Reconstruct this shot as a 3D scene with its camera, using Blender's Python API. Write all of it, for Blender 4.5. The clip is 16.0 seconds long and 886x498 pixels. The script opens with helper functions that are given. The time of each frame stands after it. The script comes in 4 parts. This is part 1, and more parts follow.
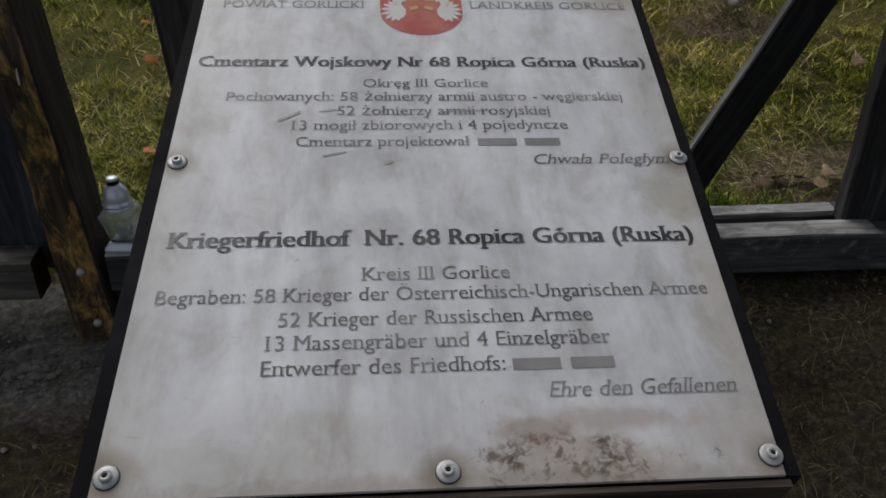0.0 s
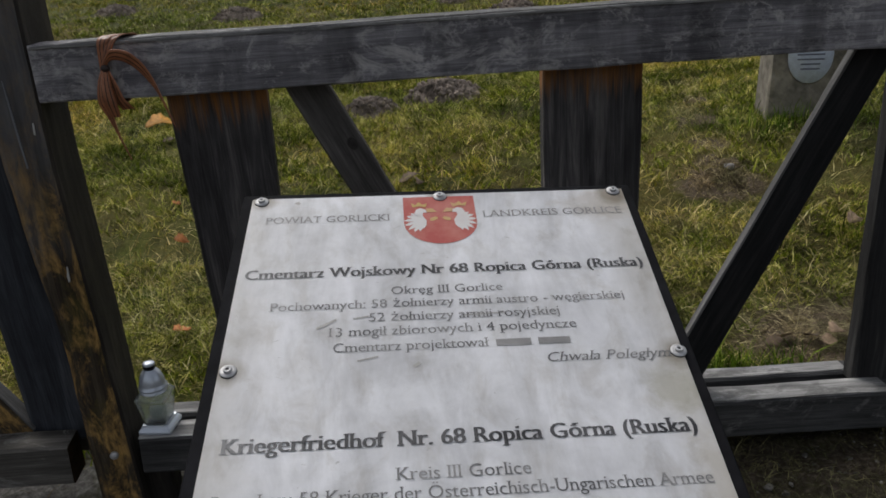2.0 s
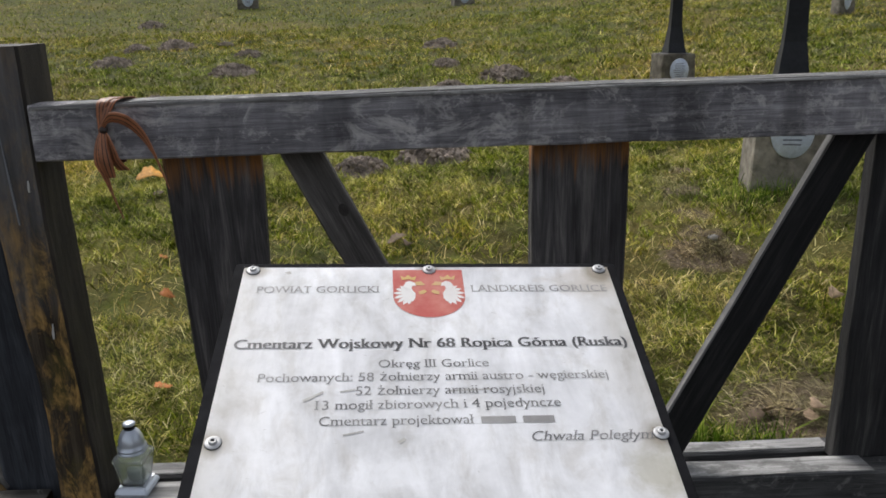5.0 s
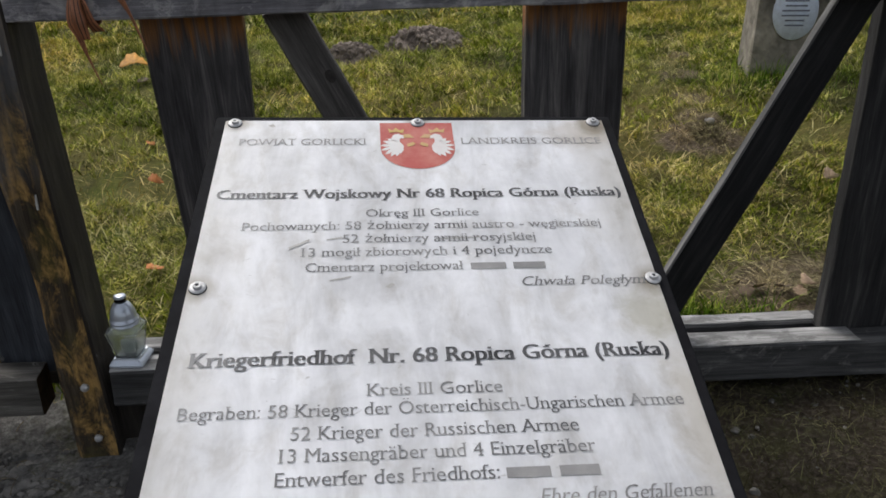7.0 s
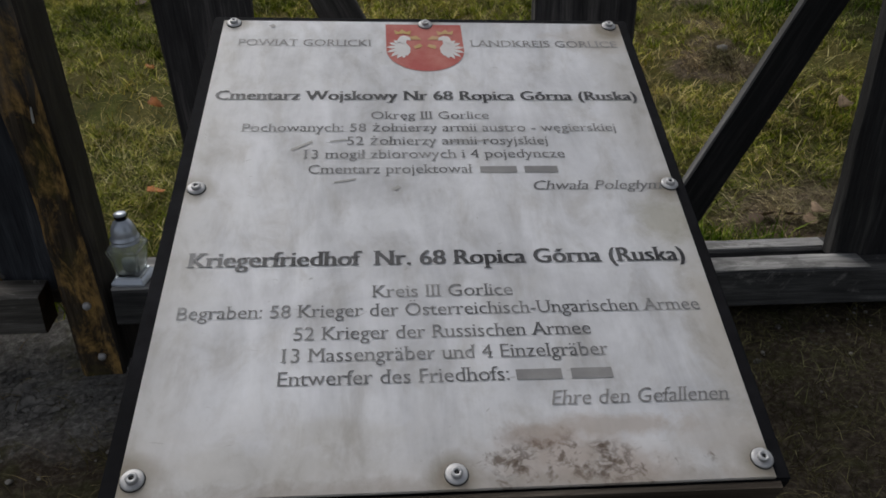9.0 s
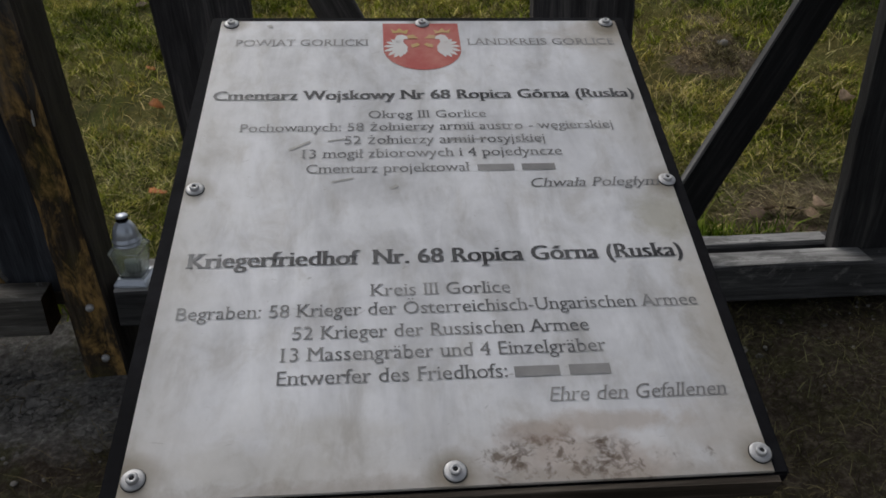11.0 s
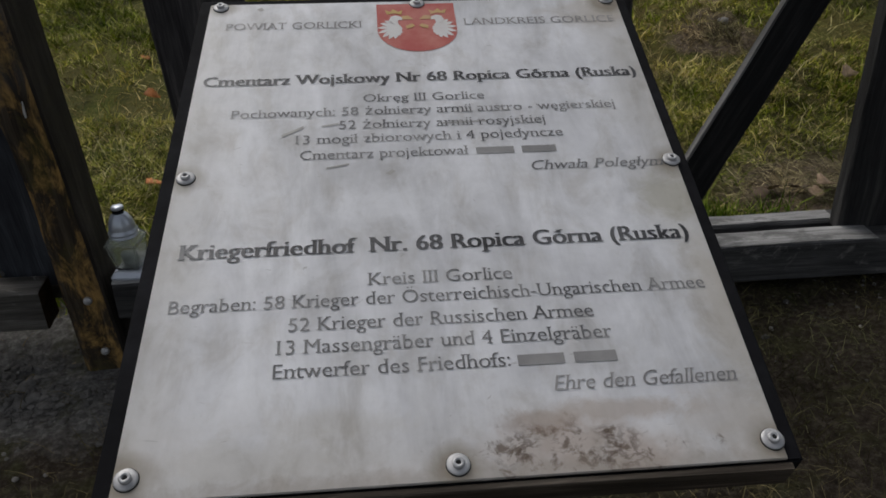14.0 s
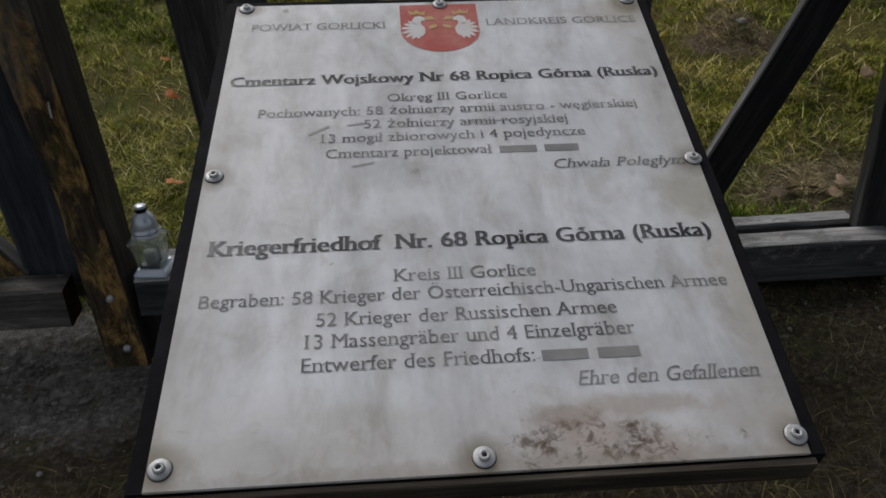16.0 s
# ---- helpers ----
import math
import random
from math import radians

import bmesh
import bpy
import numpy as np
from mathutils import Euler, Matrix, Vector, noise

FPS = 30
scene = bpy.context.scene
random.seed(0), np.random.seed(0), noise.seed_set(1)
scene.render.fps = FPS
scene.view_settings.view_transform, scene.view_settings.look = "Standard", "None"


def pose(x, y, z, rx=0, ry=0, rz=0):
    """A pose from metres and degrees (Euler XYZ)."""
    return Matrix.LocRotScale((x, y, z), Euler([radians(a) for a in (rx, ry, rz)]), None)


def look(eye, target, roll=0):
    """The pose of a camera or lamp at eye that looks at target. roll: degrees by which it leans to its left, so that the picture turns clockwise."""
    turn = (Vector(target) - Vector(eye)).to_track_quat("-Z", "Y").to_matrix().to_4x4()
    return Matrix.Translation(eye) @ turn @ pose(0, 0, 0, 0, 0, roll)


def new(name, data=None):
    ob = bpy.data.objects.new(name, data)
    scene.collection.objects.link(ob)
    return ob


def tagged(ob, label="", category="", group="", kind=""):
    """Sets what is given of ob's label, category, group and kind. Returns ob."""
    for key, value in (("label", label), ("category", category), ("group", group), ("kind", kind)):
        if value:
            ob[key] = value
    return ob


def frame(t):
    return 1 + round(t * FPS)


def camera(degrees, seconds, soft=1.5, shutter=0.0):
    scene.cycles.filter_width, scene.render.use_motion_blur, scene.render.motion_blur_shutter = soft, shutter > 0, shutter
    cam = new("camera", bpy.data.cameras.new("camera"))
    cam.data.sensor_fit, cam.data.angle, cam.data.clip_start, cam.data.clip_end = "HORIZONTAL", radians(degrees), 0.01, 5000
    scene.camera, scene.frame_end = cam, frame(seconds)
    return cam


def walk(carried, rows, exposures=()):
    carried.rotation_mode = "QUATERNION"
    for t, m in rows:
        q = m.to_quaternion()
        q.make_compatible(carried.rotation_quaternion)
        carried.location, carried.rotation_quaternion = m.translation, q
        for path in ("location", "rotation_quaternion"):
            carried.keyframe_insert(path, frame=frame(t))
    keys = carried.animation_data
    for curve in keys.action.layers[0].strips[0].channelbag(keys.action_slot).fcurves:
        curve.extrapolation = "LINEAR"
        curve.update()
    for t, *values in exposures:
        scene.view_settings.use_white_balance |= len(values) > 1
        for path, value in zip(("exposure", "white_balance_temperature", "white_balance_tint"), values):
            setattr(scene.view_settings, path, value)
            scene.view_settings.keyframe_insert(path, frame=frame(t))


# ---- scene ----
cam = camera(57.54, 16.0, soft=1.7)
ROWS = [
    (0, -0.0761, -0.9602, 1.0530, 58.453, 0.695, -5.846),
    (0.5, -0.0751, -0.9615, 1.0615, 59.756, 0.915, -5.792),
    (1, -0.0745, -0.9767, 1.0843, 62.499, 1.544, -5.785),
    (1.5, -0.0835, -1.0027, 1.1120, 65.947, 1.847, -5.514),
    (2, -0.0871, -1.0142, 1.1377, 69.137, 2.845, -5.709),
    (2.5, -0.0890, -1.0204, 1.1628, 72.478, 3.455, -5.500),
    (3, -0.0920, -1.0291, 1.1833, 74.558, 3.939, -5.488),
    (3.2, -0.0925, -1.0343, 1.1843, 75.443, 3.704, -5.254),
    (5.3, -0.0903, -1.0192, 1.1514, 71.805, 0.733, -6.202),
    (5.5, -0.0896, -1.0179, 1.1423, 70.623, 0.697, -6.218),
    (6, -0.0876, -1.0180, 1.1272, 69.106, 0.423, -6.243),
    (6.5, -0.0873, -1.0164, 1.1117, 67.548, 0.682, -6.433),
    (7, -0.0860, -1.0172, 1.0983, 66.043, 1.025, -6.639),
    (7.5, -0.0857, -1.0118, 1.0816, 63.980, 1.180, -6.745),
    (8, -0.0871, -1.0070, 1.0677, 62.923, 0.876, -6.497),
    (8.5, -0.0886, -1.0046, 1.0558, 61.647, 0.811, -6.413),
    (9, -0.0904, -1.0041, 1.0545, 61.564, 0.662, -6.233),
    (11.5, -0.0839, -1.0070, 1.0555, 61.416, 1.567, -6.329),
    (12, -0.0834, -0.9995, 1.0516, 61.410, 1.743, -6.345),
    (12.5, -0.0852, -0.9931, 1.0463, 61.043, 1.787, -6.291),
    (13, -0.0849, -0.9879, 1.0398, 60.460, 2.060, -6.457),
    (13.5, -0.0897, -0.9878, 1.0352, 60.118, 1.324, -5.995),
    (14, -0.0810, -0.9878, 1.0458, 60.381, 2.314, -6.710),
    (14.5, -0.0859, -0.9943, 1.0439, 60.332, 2.916, -6.454),
    (15, -0.0894, -0.9986, 1.0491, 60.415, 2.733, -6.198),
    (15.5, -0.0894, -0.9977, 1.0480, 60.548, 2.710, -6.003),
    (16, -0.0915, -0.9975, 1.0475, 60.530, 2.665, -5.764),
]
EXPOSURES = [(0, -0.54), (1, -0.53), (1.5, -0.44), (2, -0.15), (2.5, 0.18), (3.2, 0.42), (5.5, 0.55), (6.5, 0.5), (7, 0.38), (8, -0.1), (9, -0.45), (12, -0.5), (16, -0.54)]
walk(cam, [(t, pose(*r)) for t, *r in ROWS], EXPOSURES)

# ---- daylight: overcast sky with a broad soft sun behind thin cloud ----
world = bpy.data.worlds.new("sky")
scene.world = world
world.use_nodes = True
wn, wl = world.node_tree.nodes, world.node_tree.links
wn.clear()
sky = wn.new("ShaderNodeTexSky")
sky.sky_type, sky.sun_disc = "NISHITA", False
sky.sun_elevation, sky.sun_rotation = radians(48), radians(-30)
sky.air_density, sky.dust_density, sky.ozone_density = 1.0, 4.0, 1.0
grey = wn.new("ShaderNodeHueSaturation")
grey.inputs["Saturation"].default_value = 0.35
bg = wn.new("ShaderNodeBackground")
bg.inputs["Strength"].default_value = 0.12
wo = wn.new("ShaderNodeOutputWorld")
wl.new(sky.outputs[0], grey.inputs["Color"])
wl.new(grey.outputs[0], bg.inputs["Color"])
wl.new(bg.outputs[0], wo.inputs["Surface"])
sun = new("sun", bpy.data.lights.new("sun", "SUN"))
sun.data.energy, sun.data.angle, sun.data.color = 1.0, radians(35), (1.0, 0.98, 0.95)
sun.matrix_basis = look((-3.4, 5.8, 7.4), (0, 0, 0))


# ---- materials ----
class Nodes:
    """A small builder for one procedural material."""

    def __init__(self, name, rough=0.8, metal=0.0, spec=0.3):
        self.m = bpy.data.materials.new(name)
        self.m.use_nodes = True
        self.t = self.m.node_tree
        self.b = self.t.nodes["Principled BSDF"]
        self.b.inputs["Roughness"].default_value = rough
        self.b.inputs["Metallic"].default_value = metal
        self.b.inputs["Specular IOR Level"].default_value = spec
        self.c = self.t.nodes.new("ShaderNodeTexCoord")
        self.i = self.t.nodes.new("ShaderNodeObjectInfo")

    def put(self, socket, value):
        if hasattr(value, "is_output"):
            self.t.links.new(value, socket)
        else:
            socket.default_value = value

    def coords(self, scale, shift=True):
        mp = self.t.nodes.new("ShaderNodeMapping")
        self.t.links.new(self.c.outputs["Object"], mp.inputs["Vector"])
        mp.inputs["Scale"].default_value = scale
        if shift:
            mul = self.t.nodes.new("ShaderNodeMath")
            mul.operation = "MULTIPLY"
            mul.inputs[1].default_value = 37.0
            self.t.links.new(self.i.outputs["Random"], mul.inputs[0])
            self.t.links.new(mul.outputs[0], mp.inputs["Location"])
        return mp.outputs[0]

    def noise(self, scale, vec, detail=5.0, rough=0.6, warp=0.0):
        n = self.t.nodes.new("ShaderNodeTexNoise")
        n.inputs["Scale"].default_value = scale
        n.inputs["Detail"].default_value = detail
        n.inputs["Roughness"].default_value = rough
        n.inputs["Distortion"].default_value = warp
        self.t.links.new(vec, n.inputs["Vector"])
        return n.outputs["Fac"]

    def ramp(self, fac, stops):
        r = self.t.nodes.new("ShaderNodeValToRGB")
        self.t.links.new(fac, r.inputs["Fac"])
        e = r.color_ramp.elements
        while len(e) < len(stops):
            e.new(0.5)
        for k, (p, col) in enumerate(stops):
            e[k].position = p
            e[k].color = (*col, 1) if hasattr(col, "__len__") else (col, col, col, 1)
        return r.outputs["Color"]

    def mix(self, fac, a, b, mode="MIX"):
        n = self.t.nodes.new("ShaderNodeMix")
        n.data_type, n.blend_type = "RGBA", mode
        self.put(n.inputs[0], fac)
        self.put(n.inputs[6], a if hasattr(a, "is_output") else (*a, 1))
        self.put(n.inputs[7], b if hasattr(b, "is_output") else (*b, 1))
        return n.outputs[2]

    def math(self, op, a, b=0.0):
        n = self.t.nodes.new("ShaderNodeMath")
        n.operation = op
        self.put(n.inputs[0], a)
        self.put(n.inputs[1], b)
        return n.outputs[0]

    def axis(self, k, vec=None):
        n = self.t.nodes.new("ShaderNodeSeparateXYZ")
        self.t.links.new(vec or self.c.outputs["Object"], n.inputs[0])
        return n.outputs[k]

    def island(self):
        return self.t.nodes.new("ShaderNodeNewGeometry").outputs["Random Per Island"]

    def bump(self, height, strength=0.5, distance=0.004):
        n = self.t.nodes.new("ShaderNodeBump")
        n.inputs["Strength"].default_value = strength
        n.inputs["Distance"].default_value = distance
        self.t.links.new(height, n.inputs["Height"])
        self.t.links.new(n.outputs[0], self.b.inputs["Normal"])

    def color(self, c):
        self.put(self.b.inputs["Base Color"], c if hasattr(c, "is_output") else (*c, 1))
        return self


def wood(name, dark, mid, light, chips=0.0, chip=(0.3, 0.3, 0.3), bare=0.0, warm=(0.25, 0.12, 0.04), end_stain=0.0, length=1.0, veins=False, grey_top=0.0):
    """Weathered timber; the grain runs along the object's x axis. bare: patches where ochre wood shows. end_stain: old stain kept near the x end."""
    n = Nodes(name, rough=0.75, spec=0.25)
    v = n.coords((1.5, 22, 22))
    grain = n.noise(2.0, v, 8, 0.65, 0.6)
    fine = n.noise(7.0, n.coords((1.2, 60, 60)), 4, 0.7)
    big = n.noise(5.0, n.coords((1, 1.6, 1.6)), 4, 0.6)
    c = n.ramp(grain, [(0.3, dark), (0.52, mid), (0.72, light)])
    c = n.mix(0.65, c, n.ramp(fine, [(0.3, 0.35), (0.6, 1.0), (0.75, 1.35)]), "MULTIPLY")
    c = n.mix(0.7, c, n.ramp(big, [(0.3, 0.55), (0.5, 0.95), (0.7, 1.35)]), "MULTIPLY")
    if chips:
        p = n.noise(13.0, n.coords((0.8, 1.1, 1.1)), 10, 0.76, 0.7)
        k = n.ramp(p, [(0.585 - 0.05 * chips, 0.0), (0.65 - 0.05 * chips, 0.55), (0.74 - 0.05 * chips, 0.85)])
        c = n.mix(k, c, chip)
    if veins:
        line = n.math("ABSOLUTE", n.math("SUBTRACT", n.noise(6.0, n.coords((1, 1.4, 1.4)), 8, 0.72, 0.0), 0.5))
        where = n.noise(3.0, n.coords((1, 1, 1)), 3, 0.6)
        k = n.math("MULTIPLY", n.ramp(line, [(0.004, 0.6), (0.022, 0.0)]), n.ramp(where, [(0.45, 0.0), (0.58, 1.0)]))
        c = n.mix(k, c, chip)
        damp = n.noise(8.0, n.coords((2.2, 0.5, 0.5)), 4, 0.6)
        c = n.mix(1.0, c, n.ramp(damp, [(0.35, 0.60), (0.55, 1.0), (0.7, 1.25)]), "MULTIPLY")
    if bare:
        p = n.noise(9.0, n.coords((0.8, 1.8, 1.8)), 9, 0.74, 0.5)
        k = n.ramp(p, [(0.60 - 0.1 * bare, 0.0), (0.72 - 0.1 * bare, 0.8)])
        k = n.math("MULTIPLY", k, n.ramp(n.noise(30, n.coords((0.6, 1.6, 1.6)), 5, 0.7), [(0.36, 0.25), (0.56, 1.0)]))
        moss = n.ramp(n.noise(12, n.coords((1, 1.3, 1.3)), 5, 0.7), [(0.50, 0.0), (0.66, 0.6)])
        c = n.mix(moss, c, (0.10, 0.085, 0.022))
        up = n.ramp(n.math("ADD", n.axis(0), n.math("MULTIPLY", n.math("SUBTRACT", big, 0.5), 0.5)), [(0.62, 1.0), (0.90, 0.12)])
        k = n.math("MULTIPLY", k, up)
        grey = n.mix(1.0, (0.115, 0.113, 0.118), n.ramp(grain, [(0.3, 0.55), (0.55, 1.0), (0.75, 1.6)]), "MULTIPLY")
        c = n.mix(n.math("SUBTRACT", 1.0, up), c, grey)
        c = n.mix(k, c, n.mix(fine, warm, tuple(min(1, 2.0 * w) for w in warm)))
    if end_stain:
        x = n.axis(0)
        jag = n.noise(3.0, n.coords((0.35, 24, 24)), 3, 0.6)
        k = n.math("ADD", x, n.math("MULTIPLY", n.math("SUBTRACT", jag, 0.5), 0.17))
        k = n.ramp(n.math("MULTIPLY", k, 1.0), [(max(0, length - end_stain), 0.0), (min(1, length - end_stain + 0.045), 0.9)])
        streaky = n.ramp(n.noise(3.0, n.coords((0.5, 30, 30)), 4, 0.6), [(0.36, 0.25), (0.56, 0.95)])
        c = n.mix(n.math("MULTIPLY", k, streaky), c, n.mix(fine, (0.12, 0.048, 0.016), warm))
    n.color(c)
    n.bump(n.math("ADD", n.math("MULTIPLY", grain, 0.7), n.math("MULTIPLY", fine, 0.5)), 0.7, 0.004)
    return n.m


WOOD_BEAM = wood("weathered_grey_beam", (0.122, 0.117, 0.130), (0.290, 0.280, 0.297), (0.48, 0.465, 0.478), chips=1.25, chip=(0.60, 0.575, 0.56), veins=True)
BEAM_TOP = wood("weathered_grey_beam_top", (0.09, 0.088, 0.085), (0.20, 0.197, 0.19), (0.36, 0.355, 0.345), chips=0.7, chip=(0.48, 0.475, 0.465))
WOOD_POST = wood("dark_stained_plank", (0.028, 0.026, 0.027), (0.090, 0.084, 0.085), (0.24, 0.222, 0.212), end_stain=0.07, length=0.79, warm=(0.60, 0.26, 0.07))
WOOD_DARK = wood("black_stained_brace", (0.014, 0.014, 0.015), (0.036, 0.035, 0.036), (0.10, 0.095, 0.09))
WOOD_GATE = wood("brown_stained_post", (0.022, 0.017, 0.012), (0.066, 0.050, 0.034), (0.15, 0.12, 0.085), bare=1.35, warm=(0.40, 0.24, 0.075))
WOOD_SIDE = wood("shaded_brown_post_wood", (0.016, 0.014, 0.013), (0.040, 0.034, 0.029), (0.085, 0.072, 0.058))
WOOD_BLUE = wood("blue_grey_plank", (0.024, 0.026, 0.032), (0.058, 0.063, 0.075), (0.13, 0.138, 0.155))
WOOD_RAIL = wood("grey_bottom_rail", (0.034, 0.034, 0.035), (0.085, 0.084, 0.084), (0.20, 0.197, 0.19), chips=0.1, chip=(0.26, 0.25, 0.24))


def plain(name, col, rough=0.6, metal=0.0, spec=0.4, vary=0.25, scale=40.0, bump=0.15):
    n = Nodes(name, rough, metal, spec)
    f = n.noise(scale, n.coords((1, 1, 1)), 5, 0.65)
    g = n.noise(scale * 0.15, n.coords((1, 1, 1)), 3, 0.6)
    lo, hi = 1 - vary, 1 + vary
    c = n.mix(1.0, col, n.ramp(f, [(0.3, lo), (0.7, hi)]), "MULTIPLY")
    c = n.mix(1.0, c, n.ramp(g, [(0.3, lo), (0.7, hi)]), "MULTIPLY")
    n.color(c)
    n.bump(f, bump, 0.002)
    return n.m


# worn spots in the turf: x, y, radius
BARE = [(1.34, 2.10, 0.19), (1.16, 0.93, 0.27), (1.25, 0.78, 0.26), (1.42, 2.32, 0.10), (1.50, 2.60, 0.11), (1.60, 2.98, 0.10), (1.70, 3.35, 0.08)]


def soil_material():
    n = Nodes("ground_soil_and_turf", 0.95, 0, 0.15)
    v = n.c.outputs["Object"]
    f = n.noise(60, v, 6, 0.75)
    g = n.noise(5, v, 5, 0.6)
    h = n.noise(0.9, v, 4, 0.6)
    wide = n.noise(0.45, v, 5, 0.65)
    turf = n.ramp(f, [(0.3, (0.022, 0.022, 0.007)), (0.5, (0.060, 0.055, 0.017)), (0.72, (0.21, 0.18, 0.055))])
    turf = n.mix(n.ramp(g, [(0.42, 0.0), (0.62, 0.85)]), turf, n.ramp(f, [(0.3, (0.024, 0.034, 0.005)), (0.7, (0.14, 0.17, 0.02))]))
    turf = n.mix(n.ramp(h, [(0.35, 0.0), (0.7, 0.6)]), turf, n.ramp(f, [(0.3, (0.05, 0.068, 0.008)), (0.7, (0.20, 0.225, 0.032))]))
    turf = n.mix(1.0, turf, n.ramp(n.noise(3.2, v, 4, 0.65), [(0.36, 0.5), (0.52, 0.95), (0.66, 1.1)]), "MULTIPLY")
    turf = n.mix(n.ramp(wide, [(0.47, 0.0), (0.60, 0.7)]), turf, n.ramp(f, [(0.3, (0.055, 0.042, 0.012)), (0.7, (0.24, 0.18, 0.05))]))
    earth = n.ramp(f, [(0.28, (0.012, 0.009, 0.007)), (0.50, (0.046, 0.036, 0.026)), (0.72, (0.14, 0.115, 0.088))])
    mortar = n.ramp(f, [(0.3, (0.055, 0.052, 0.048)), (0.52, (0.17, 0.165, 0.157)), (0.72, (0.36, 0.352, 0.335))])
    x, y = n.axis(0), n.axis(1)
    crumb = n.ramp(f, [(0.3, (0.05, 0.036, 0.025)), (0.52, (0.15, 0.113, 0.08)), (0.72, (0.34, 0.27, 0.20))])
    for bx, by, br in BARE:
        ax, ay = n.math("SUBTRACT", x, bx), n.math("SUBTRACT", y, by)
        d = n.math("SQRT", n.math("ADD", n.math("MULTIPLY", ax, ax), n.math("MULTIPLY", ay, ay)))
        d = n.math("ADD", d, n.math("MULTIPLY", n.math("SUBTRACT", n.noise(14, v, 4, 0.7), 0.5), 0.3))
        turf = n.mix(n.ramp(d, [(0.75 * br, 0.95), (1.05 * br, 0.0)]), turf, crumb)
    wob = n.math("MULTIPLY", n.math("SUBTRACT", n.noise(7, v, 5, 0.7), 0.5), 0.5)
    left = n.ramp(n.math("ADD", n.math("ADD", n.math("MULTIPLY", x, -1.0), -0.12), wob), [(0.38, 0.0), (0.52, 0.85)])
    near = n.ramp(n.math("ADD", n.math("ADD", y, 0.14), n.math("MULTIPLY", wob, 0.4)), [(0.40, 0.0), (0.47, 1.0)])
    strip = n.math("MULTIPLY", left, near)
    front = n.mix(strip, earth, mortar)
    mossy = n.ramp(n.noise(11, v, 4, 0.7), [(0.52, 0.0), (0.66, 0.6)])
    front = n.mix(mossy, front, n.ramp(f, [(0.3, (0.025, 0.027, 0.010)), (0.7, (0.08, 0.08, 0.03))]))
    behind = n.ramp(n.math("SUBTRACT", n.math("ADD", y, n.math("MULTIPLY", wob, 0.25)), n.math("MULTIPLY", left, 0.08)), [(0.62, 0.0), (0.74, 1.0)])
    n.color(n.mix(behind, front, turf))
    n.bump(n.math("ADD", f, n.math("MULTIPLY", g, 0.8)), 0.9, 0.012)
    return n.m


def grass_material(name, lo, mid, hi, dry):
    n = Nodes(name, 0.75, 0, 0.06)
    isl = n.island()
    c = n.ramp(isl, [(0.0, lo), (0.4, mid), (0.76, hi), (0.86, dry), (1.0, tuple(1.35 * d for d in dry))])
    c = n.mix(0.9, c, n.ramp(n.noise(16, n.c.outputs["Object"], 3, 0.6), [(0.34, 0.30), (0.5, 0.98), (0.64, 1.5)]), "MULTIPLY")
    patch = n.noise(1.6, n.c.outputs["Object"], 4, 0.6)
    c = n.mix(n.ramp(patch, [(0.45, 0.0), (0.66, 0.6)]), c, n.ramp(isl, [(0.0, mid), (0.6, dry), (1.0, tuple(1.2 * d for d in dry))]))
    # darker mossy and browner worn areas, at two sizes
    tuft = n.noise(3.2, n.c.outputs["Object"], 4, 0.65)
    c = n.mix(1.0, c, n.ramp(tuft, [(0.37, (0.46, 0.52, 0.42)), (0.5, (0.97, 0.97, 0.95)), (0.64, (1.18, 1.12, 1.0))]), "MULTIPLY")
    broad = n.noise(0.55, n.c.outputs["Object"], 4, 0.6)
    c = n.mix(1.0, c, n.ramp(broad, [(0.38, (0.72, 0.82, 0.7)), (0.52, (1.0, 0.98, 0.9)), (0.64, (1.06, 0.93, 0.75))]), "MULTIPLY")
    n.color(c)
    return n.m


SOIL = soil_material()
GRASS = grass_material("meadow_grass", (0.048, 0.080, 0.005), (0.225, 0.285, 0.016), (0.46, 0.50, 0.06), (0.76, 0.67, 0.27))
GRASS_GREEN = grass_material("fresh_green_grass", (0.04, 0.09, 0.006), (0.13, 0.24, 0.020), (0.26, 0.40, 0.04), (0.36, 0.43, 0.08))
STRAW_EARTH = grass_material("dull_straw", (0.035, 0.028, 0.016), (0.07, 0.057, 0.032), (0.13, 0.11, 0.062), (0.24, 0.205, 0.12))
STRAW_LITTER = grass_material("trodden_straw_litter", (0.08, 0.06, 0.034), (0.18, 0.14, 0.085), (0.36, 0.285, 0.175), (0.60, 0.50, 0.33))
GRASS_DRY = grass_material("dry_straw", (0.12, 0.095, 0.04), (0.28, 0.225, 0.10), (0.52, 0.43, 0.20), (0.80, 0.70, 0.40))
EARTH = plain("crumbly_molehill_earth", (0.235, 0.195, 0.165), 0.95, 0, 0.1, 0.6, 45, 0.9)
STONE_BASE = plain("lichen_grey_concrete", (0.165, 0.15, 0.125), 0.92, 0, 0.2, 0.55, 14, 0.6)
IRON = plain("black_cast_iron", (0.012, 0.013, 0.016), 0.5, 0.3, 0.4, 0.3, 50, 0.2)
PLAQUE = plain("pale_enamel", (0.56, 0.62, 0.74), 0.4, 0, 0.5, 0.12, 30, 0.05)
PLAQUE_INK = plain("dark_plaque_lettering", (0.13, 0.14, 0.20), 0.6)
FIELDSTONE = plain("grey_fieldstone", (0.23, 0.235, 0.25), 0.9, 0, 0.2, 0.45, 8, 0.6)
